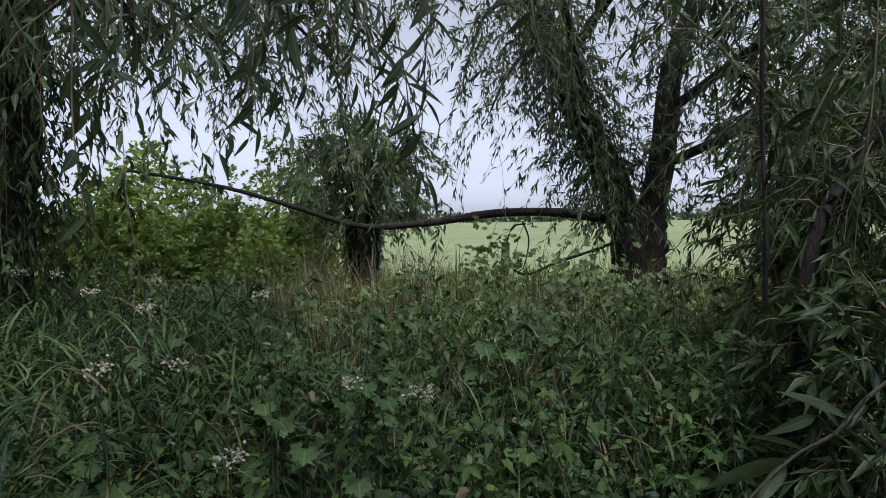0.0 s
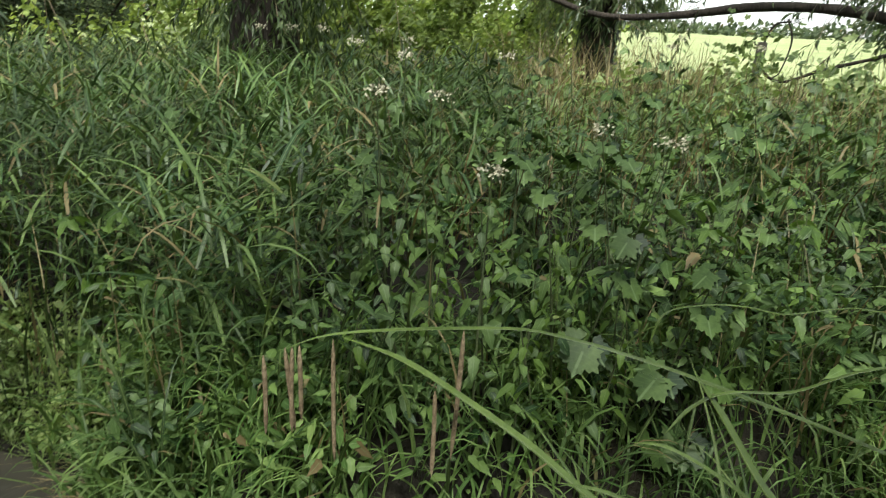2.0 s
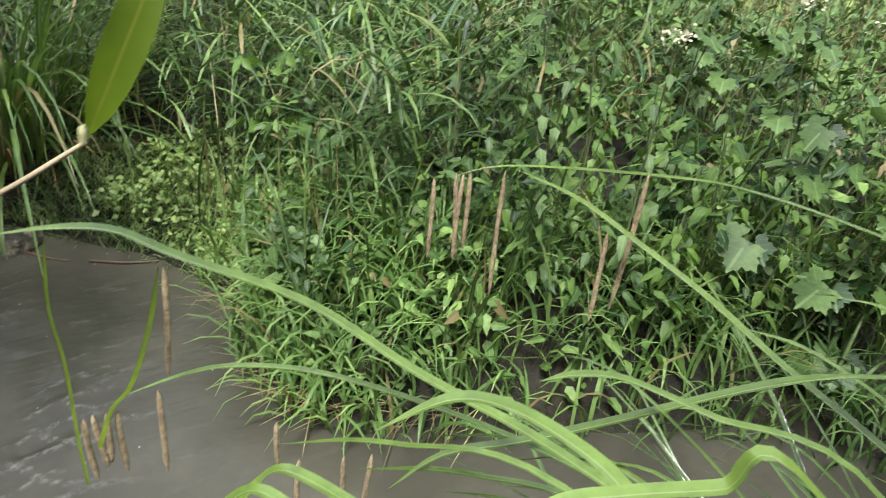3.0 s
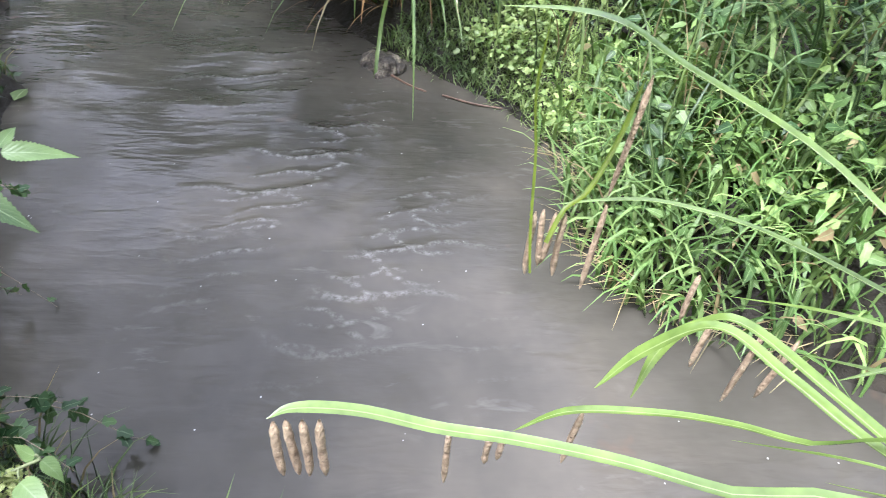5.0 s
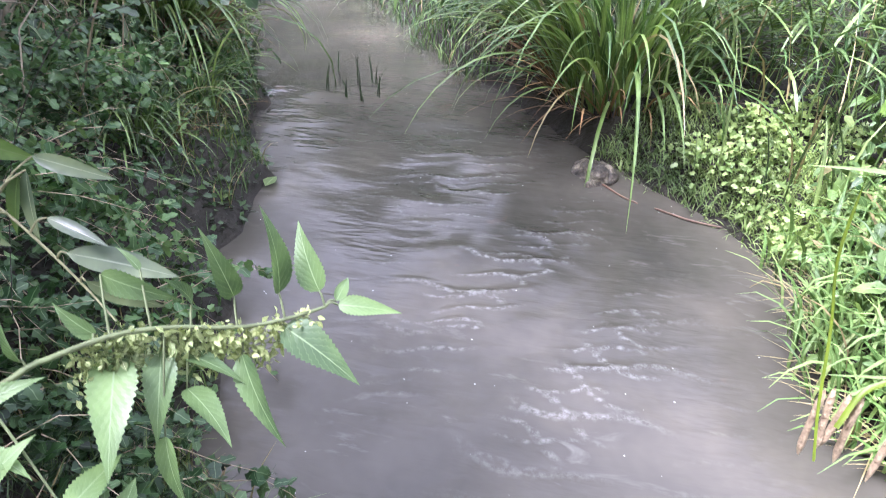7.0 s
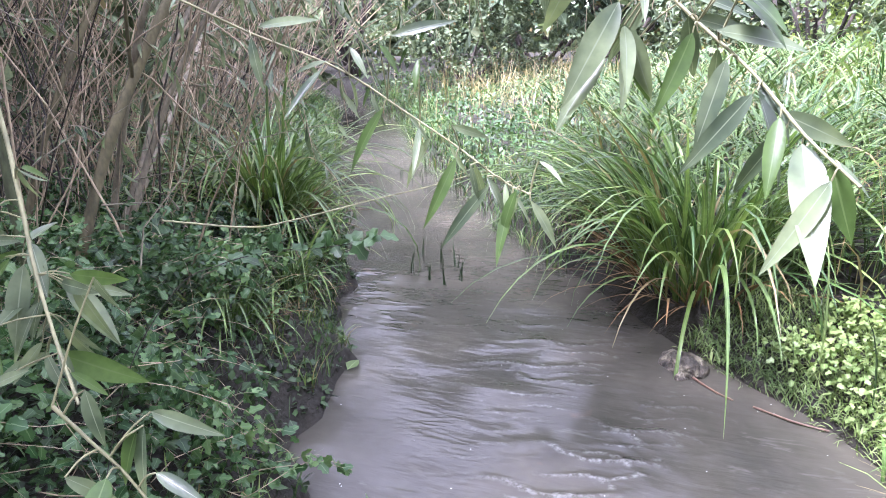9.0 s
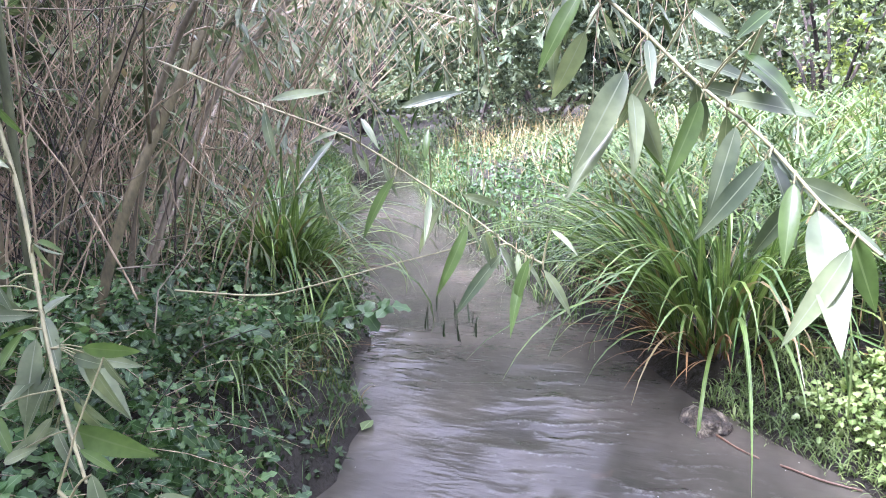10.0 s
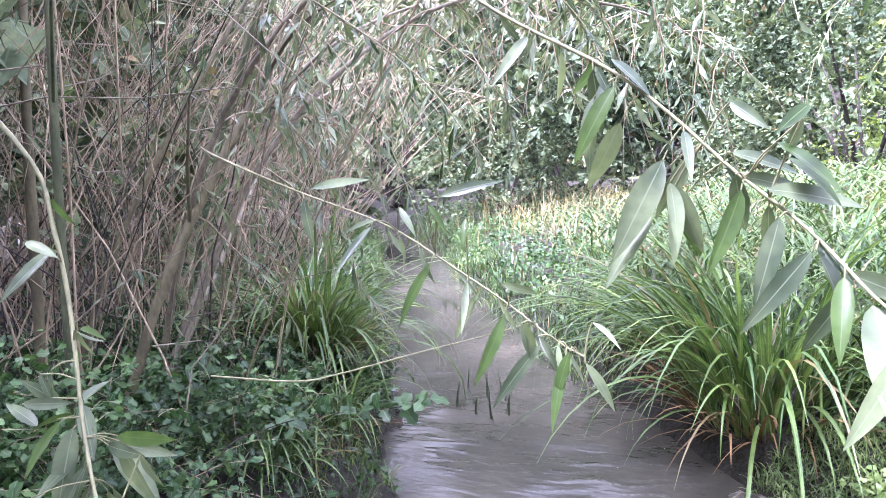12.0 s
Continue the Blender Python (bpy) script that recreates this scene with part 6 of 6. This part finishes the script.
def sprig():
    b = np.array(SPRIG[0])
    root = thing("hawthorn_sprig", b, "pale lobed leaves on a thin sprig over the bank", "sprig")
    line = smooth_line(local([(-1.36, -0.78, 0.75), (-1.24, -0.66, 1.05), (-1.16, -0.56, 1.2)] + SPRIG, b), 34)
    part("stem", limb(line, 0.0007, 0.0005, 34, 5, 0, BARK, "stem"), root)
    for k in range(20):
        p = line[14 + k]
        for j in range(1 + k % 2):
            d = unit(np.array([RNG.normal(0, 0.6), RNG.normal(0.3, 0.5), RNG.normal(0.4, 0.5)])) * RNG.uniform(0.011, 0.02)
            one_leaf("leaf", LOBED_FINE, p, p + d * 1.1, COVER, root, 1.0, 0.5 * math.sin(k + j), face=(0.5, -0.1, 0.9))


sprig()


def hop_vine():
    root = thing("hop_vine", (1.1, 8.2, 0.6), "bright green vine with lobed leaves climbing by the fence", "vine")
    h = Heap()
    n = 700
    c = np.array([(-0.45, 0.1, 0.55), (0.5, -0.2, 0.35), (0.9, 0.0, 0.2), (-0.2, -0.3, 0.1)])[RNG.integers(0, 4, n)]
    at = c + RNG.normal(0, 1, (n, 3)) * [0.24, 0.2, 0.28]
    place(h, LOBED, at, RNG.normal(0, 0.6, (n, 3)) + [0, -0.5, -0.6], RNG.normal(0, 0.4, (n, 3)) + [0, -0.7, 0.8], RNG.uniform(0.05, 0.11, n))
    tagged(part("leaf", h.mesh("leaf", CRESS), root), kind="stuff")
    for k in range(5):
        x = -0.5 + 0.35 * k
        part("stem", limb([(x, 0, -0.2), (x + 0.1, 0.05, 0.3), (x - 0.05, 0.1, 0.7), (x + 0.1, 0.3, 1.2)], 0.006, 0.003, 14, 5, 0.1, GREEN_STEM, "stem"), root)


hop_vine()


# ---- in the stream ----
def stream_stone():
    b = (-2.93, 1.08, 0.0)
    bm = bmesh.new()
    bmesh.ops.create_icosphere(bm, subdivisions=4, radius=1)
    for v in bm.verts:
        n = noise.noise(v.co * 1.6) * 0.4 + noise.noise(v.co * 4.3) * 0.16 + noise.noise(v.co * 11) * 0.05
        v.co = v.co * (1 + n)
        v.co = Vector((v.co.x * 0.12, v.co.y * 0.085, v.co.z * 0.08 - 0.008))
    me = bpy.data.meshes.new("stone")
    bm.to_mesh(me)
    bm.free()
    me.materials.append(STONE)
    for p in me.polygons:
        p.use_smooth = True
    ob = new("stone", me)
    ob.location = b
    tagged(ob, "wet grey-brown stone standing out of the stream", "stone")


RUST = rough_material("rusty_bark", [(0.3, (0.09, 0.05, 0.03)), (0.7, (0.2, 0.12, 0.075))], 12, (1, 1, 1), 0.45, 0.5, 0.01, 40)


def sunken_stick():
    for pts in (((-2.86, 1.07, 0.004), (-2.72, 1.1, 0.006), (-2.64, 1.14, 0.003)), ((-2.58, 1.19, 0.004), (-2.45, 1.27, 0.008), (-2.36, 1.36, 0.01))):
        ob = new("stick", limb(local(pts, pts[0]), 0.005, 0.0035, 12, 7, 0.2, RUST, "stick"))
        ob.location = pts[0]
        tagged(ob, "reddish-brown stick lying in the shallows", "stick")


def water_shoots():
    rows = [(-4.3, 0.1), (-4.45, 0.0), (-4.6, 0.22), (-4.5, 0.3), (-4.25, 0.28), (-4.8, 0.12), (-4.2, 0.18), (-7.3, 0.3), (-7.5, 0.4), (-7.4, 0.2), (-7.7, 0.5), (-7.2, 0.42)]
    for x, y in rows:
        h = Heap()
        n = 2
        blades(h, np.array([[0, 0, -0.05], [0.02, 0.015, -0.05]]), RNG.uniform(0.14, 0.26, n), RNG.uniform(0, 6, n), RNG.uniform(0, 0.15, n), RNG.uniform(0.1, 0.9, n), np.full(n, 0.006), 6, True)
        ob = new("water_shoot", h.mesh("water_shoot", IVY))
        ob.location = (x, y, 0)
        tagged(ob, "dark shoot standing in the stream", "water plant", "shoots in the stream")


def floating_leaf(x, y, size, turn, z=None):
    v, q, u = OVAL
    ob = new("fallen_leaf", mesh_from("fallen_leaf", v * size, q, u, [CRESS]))
    ob.location, ob.rotation_euler = (x, y, 0.012 if z is None else z), (0.15, 0.1, turn)
    tagged(ob, "green leaf lying at the stream's edge", "leaf", "fallen leaves")


stream_stone()
sunken_stick()
for x, y, size, turn in ((-3.2, -0.42, 0.1, 1.0), (-3.55, -0.5, 0.09, 2.4), (-3.0, -0.55, 0.06, 4.0)):
    floating_leaf(x, y, size, turn, max(0.012, float(height(x, y)) + 0.015))
water_shoots()


# ---- things on the banks ----
def fence_post():
    bm = bmesh.new()
    bmesh.ops.create_cube(bm, size=1)
    for v in bm.verts:
        v.co = Vector((v.co.x * 0.085 * (1 + 0.06 * v.co.z), v.co.y * 0.08, v.co.z * 1.15 + 0.45))
    bmesh.ops.bevel(bm, geom=bm.edges[:], offset=0.008, segments=2, affect="EDGES")
    me = bpy.data.meshes.new("fence_post")
    bm.to_mesh(me)
    bm.free()
    me.materials.append(WOOD)
    ob = new("fence_post", me)
    ob.location, ob.rotation_euler = (0.77, 8.55, 0.48), (0.02, 0.03, 0.3)
    tagged(ob, "weathered grey wooden fence post at the pasture", "post")


def bank_plant(name, height_, pairs, size, shape, mat, label, category, compound=1, flower=False):
    """An upright herb: a stem, leaves in turn up it, sometimes a flower head."""
    root = thing(name, (0, 0, 0), label, category, category + " plants on the bank")
    line = smooth_line([(0, 0, -0.05), (0.02, 0.01, height_ * 0.5), (0.05, 0.03, height_)], 12)
    part("stem", limb(line, 0.005, 0.002, 12, 5, 0, GREEN_STEM, "stem"), root)
    for k in range(pairs):
        f = 0.25 + 0.72 * k / max(1, pairs - 1)
        p = line[int(f * 11)]
        for side in (0, math.pi):
            a = k * 1.57 + side + RNG.normal(0, 0.25)
            d = np.array([math.cos(a), math.sin(a), RNG.uniform(-0.25, 0.35)])
            s = size * (1.15 - 0.55 * f) * RNG.uniform(0.85, 1.15)
            h = Heap()
            stalk = p + d * s * 0.45
            tubes(h, np.stack([p, (p + stalk) / 2 + [0, 0, 0.01], stalk])[None], np.array([[0.0016, 0.0014, 0.001]]), 4)
            me_at = [stalk]
            ways = [d + [0, 0, -0.75]]
            for j in range(1, compound):
                q = p + d * s * 0.45 * (j + 0.4) / compound
                turn = np.array([-d[1], d[0], -0.1])
                me_at += [q, q]
                ways += [d * 0.5 + turn - [0, 0, 0.4], d * 0.5 - turn - [0, 0, 0.4]]
            place(h, shape, np.array(me_at), np.array(ways), np.tile(d * [0.7, 0.7, 0] + [0, 0, 0.9], (len(me_at), 1)), np.array([s] + [s * 0.8] * (len(me_at) - 1)))
            part("leaf", h.mesh("leaf", mat), root)
    if flower:
        h = Heap()
        n = 60
        r = RNG.uniform(0, 1, n) ** 0.5 * 0.05
        a = RNG.uniform(0, 6.283, n)
        c = line[-1] + np.stack([np.cos(a) * r, np.sin(a) * r, RNG.normal(0, 0.012, n)], -1)
        place(h, OVAL, c, RNG.normal(0, 1, (n, 3)), RNG.normal(0, 1, (n, 3)) + [0, 0, 1], np.full(n, 0.014))
        part("flower_head", h.mesh("flower_head", FLOWER), root, "creamy white flower head")
    return root


def plant_out(first, spots):
    for k, (x, y, s) in enumerate(spots):
        z = float(height(x, y))
        m = Matrix.LocRotScale((x, y, z), Euler((RNG.normal(0, 0.08), RNG.normal(0, 0.08), RNG.uniform(0, 6.28))), (1, 1, 1))
        if k == 0:
            first.matrix_basis = m
        else:
            copy_thing(first, m)


NETTLE_BANK = leaf_material("young_nettle_leaf", (0.085, 0.17, 0.035), (0.19, 0.3, 0.085), (0.2, 0.29, 0.11), 0.04, 0.45, 0.4)
def scattered(n, x0, x1, d0, d1, given=()):
    rng = np.random.default_rng(n)
    x = rng.uniform(x0, x1, n)
    y = far_edge(x) + rng.uniform(d0, d1, n)
    return list(given) + [(float(p), float(q), 1) for p, q in zip(x, y)]


fence_post()
plant_out(bank_plant("angelica", 0.72, 3, 0.13, HERB_LEAF, NETTLE_BANK, "fresh green angelica with divided toothed leaves", "angelica", 4),
          [(0.0, 2.62, 1), (0.22, 2.75, 1), (0.1, 2.35, 1), (0.5, 2.55, 1), (-1.9, 1.75, 1), (-2.2, 1.8, 1)])
plant_out(bank_plant("hogweed", 0.85, 4, 0.12, LOBED, HERB, "broad-leaved hogweed with toothed lobed leaves", "hogweed", 2),
          scattered(36, -2.4, 2.6, 0.9, 4.6, [(-0.54, 2.46, 1), (-0.27, 2.29, 1), (-0.33, 1.97, 1), (-0.06, 2.04, 1), (-0.17, 2.72, 1), (0.11, 2.09, 1), (-0.45, 2.5, 1), (-0.75, 2.7, 1), (-0.2, 2.8, 1), (-0.6, 2.3, 1), (-1.3, 3.1, 1), (0.2, 2.7, 1)]))
plant_out(bank_plant("hogweed", 0.6, 4, 0.1, LOBED, HERB, "young hogweed low on the bank", "hogweed", 2), scattered(30, -1.8, 2.0, 0.4, 2.6))
plant_out(bank_plant("nettle_plant", 0.8, 8, 0.1, HERB_LEAF, HERB, "green nettle standing on the bank", "nettle"),
          scattered(46, -2.4, 2.8, 0.4, 4.2, [(-0.95, 1.75, 1), (-0.75, 1.65, 1), (-0.55, 1.8, 1), (-0.35, 1.95, 1), (-1.1, 1.95, 1), (-0.8, 2.0, 1)]))
plant_out(bank_plant("nettle_plant", 0.5, 6, 0.085, HERB_LEAF, NETTLE_BANK, "fresh green nettle near the water", "nettle"), scattered(26, -1.5, 0.6, 0.25, 1.2, [(-0.64, 2.02, 1), (-0.45, 1.91, 1), (-0.35, 2.14, 1), (-0.65, 2.31, 1), (-0.20, 1.92, 1), (-0.36, 1.79, 1), (-0.79, 2.16, 1), (-0.44, 1.73, 1)]))
plant_out(bank_plant("willowherb", 0.95, 11, 0.085, LANCE, COVER, "slender willowherb with narrow leaves", "willowherb"), scattered(34, -6.5, 2.5, 0.5, 4.5))
plant_out(bank_plant("meadowsweet", 1.0, 4, 0.09, HERB_LEAF, HERB, "meadowsweet with creamy white flower heads", "meadowsweet", 1, True),
          [(-1.6, 3.9, 1), (-2.3, 3.9, 1), (-1.0, 3.4, 1), (-2.9, 4.2, 1), (-0.4, 5.0, 1), (0.4, 5.4, 1), (-0.1, 5.8, 1), (-1.3, 2.9, 1), (-2.4, 4.9, 1), (-3.2, 5.6, 1), (-2.65, 4.20, 1), (-1.77, 3.20, 1), (-1.02, 2.08, 1), (-0.86, 2.05, 1), (-0.18, 2.13, 1), (-0.56, 1.65, 1), (-0.10, 4.61, 1), (-0.17, 2.33, 1)])


def outer_boughs(root, lines, counts):
    """Long thin boughs reaching out from a willow, with lacy hanging sprays."""
    boughs = []
    for p in lines:
        q = smooth_line([np.array(c) - np.array(root.location) for c in p], 16)
        part("limb", limb(q, 0.045, 0.008, 16, 6), root)
        boughs.append(q)
    crown_along(root, boughs, counts, 0.9, 0.7, 28, 0.1, WILLOW, KITE_NARROW)


def sapling(points, r0, r1, label):
    """A slim willow stem with a few side shoots and a thin top of leaves."""
    b = np.array(points[0])
    root = thing("willow_sapling", b, label, "sapling")
    line = smooth_line([np.array(p) - b for p in points], 26)
    part("stem", limb(line, r0, r1, 26, 9, 0.05), root)
    for k in (12, 16, 20):
        e = line[k] + [RNG.uniform(-0.3, 0.3), RNG.uniform(-0.2, 0.2), RNG.uniform(0.15, 0.35)]
        part("side_shoot", limb([line[k], (line[k] + e) / 2 + [0, 0, -0.03], e], 0.007, 0.003, 8, 5), root)
    crown_along(root, [line[14:]], [16], 0.45, 0.5, 18, 0.1, WILLOW, KITE_NARROW)


sapling([(1.66, 3.4, 0.45), (1.65, 3.4, 1.2), (1.65, 3.4, 1.7), (1.625, 3.4, 2.3), (1.626, 3.4, 2.8), (1.64, 3.42, 3.4)], 0.015, 0.009, "slender upright grey-barked willow stem")
sapling([(1.6, 2.9, 0.45), (1.55, 2.9, 1.1), (1.58, 2.9, 1.52), (1.66, 2.9, 1.8), (1.78, 2.9, 2.02), (1.95, 2.9, 2.22), (2.3, 2.95, 2.55)], 0.032, 0.016, "dark curved willow stem leaning out of the scrub")
outer_boughs(willow_by_path, [((-3.1, 4.9, 4.0), (-2.4, 5.6, 4.6), (-1.2, 6.2, 4.4), (0.0, 6.6, 3.8)), ((-3.15, 4.9, 3.2), (-2.8, 5.8, 3.9), (-2.3, 6.6, 3.7), (-1.8, 7.0, 3.2)),
                              ((-3.1, 4.9, 3.8), (-2.3, 5.4, 4.0), (-1.5, 5.9, 3.7), (-0.9, 6.2, 3.2)), ((-3.1, 4.9, 4.4), (-3.2, 6.0, 4.8), (-3.3, 7.0, 4.4), (-3.2, 7.6, 3.6))],
             [90, 80, 80, 60])
outer_boughs(willow_by_pasture, [((1.4, 9.0, 4.0), (0.9, 8.0, 4.3), (0.5, 7.2, 4.0), (0.25, 6.6, 3.3)), ((1.5, 9.0, 3.6), (1.2, 8.2, 3.9), (0.8, 7.6, 3.5), (0.5, 7.2, 2.9))], [40, 40])
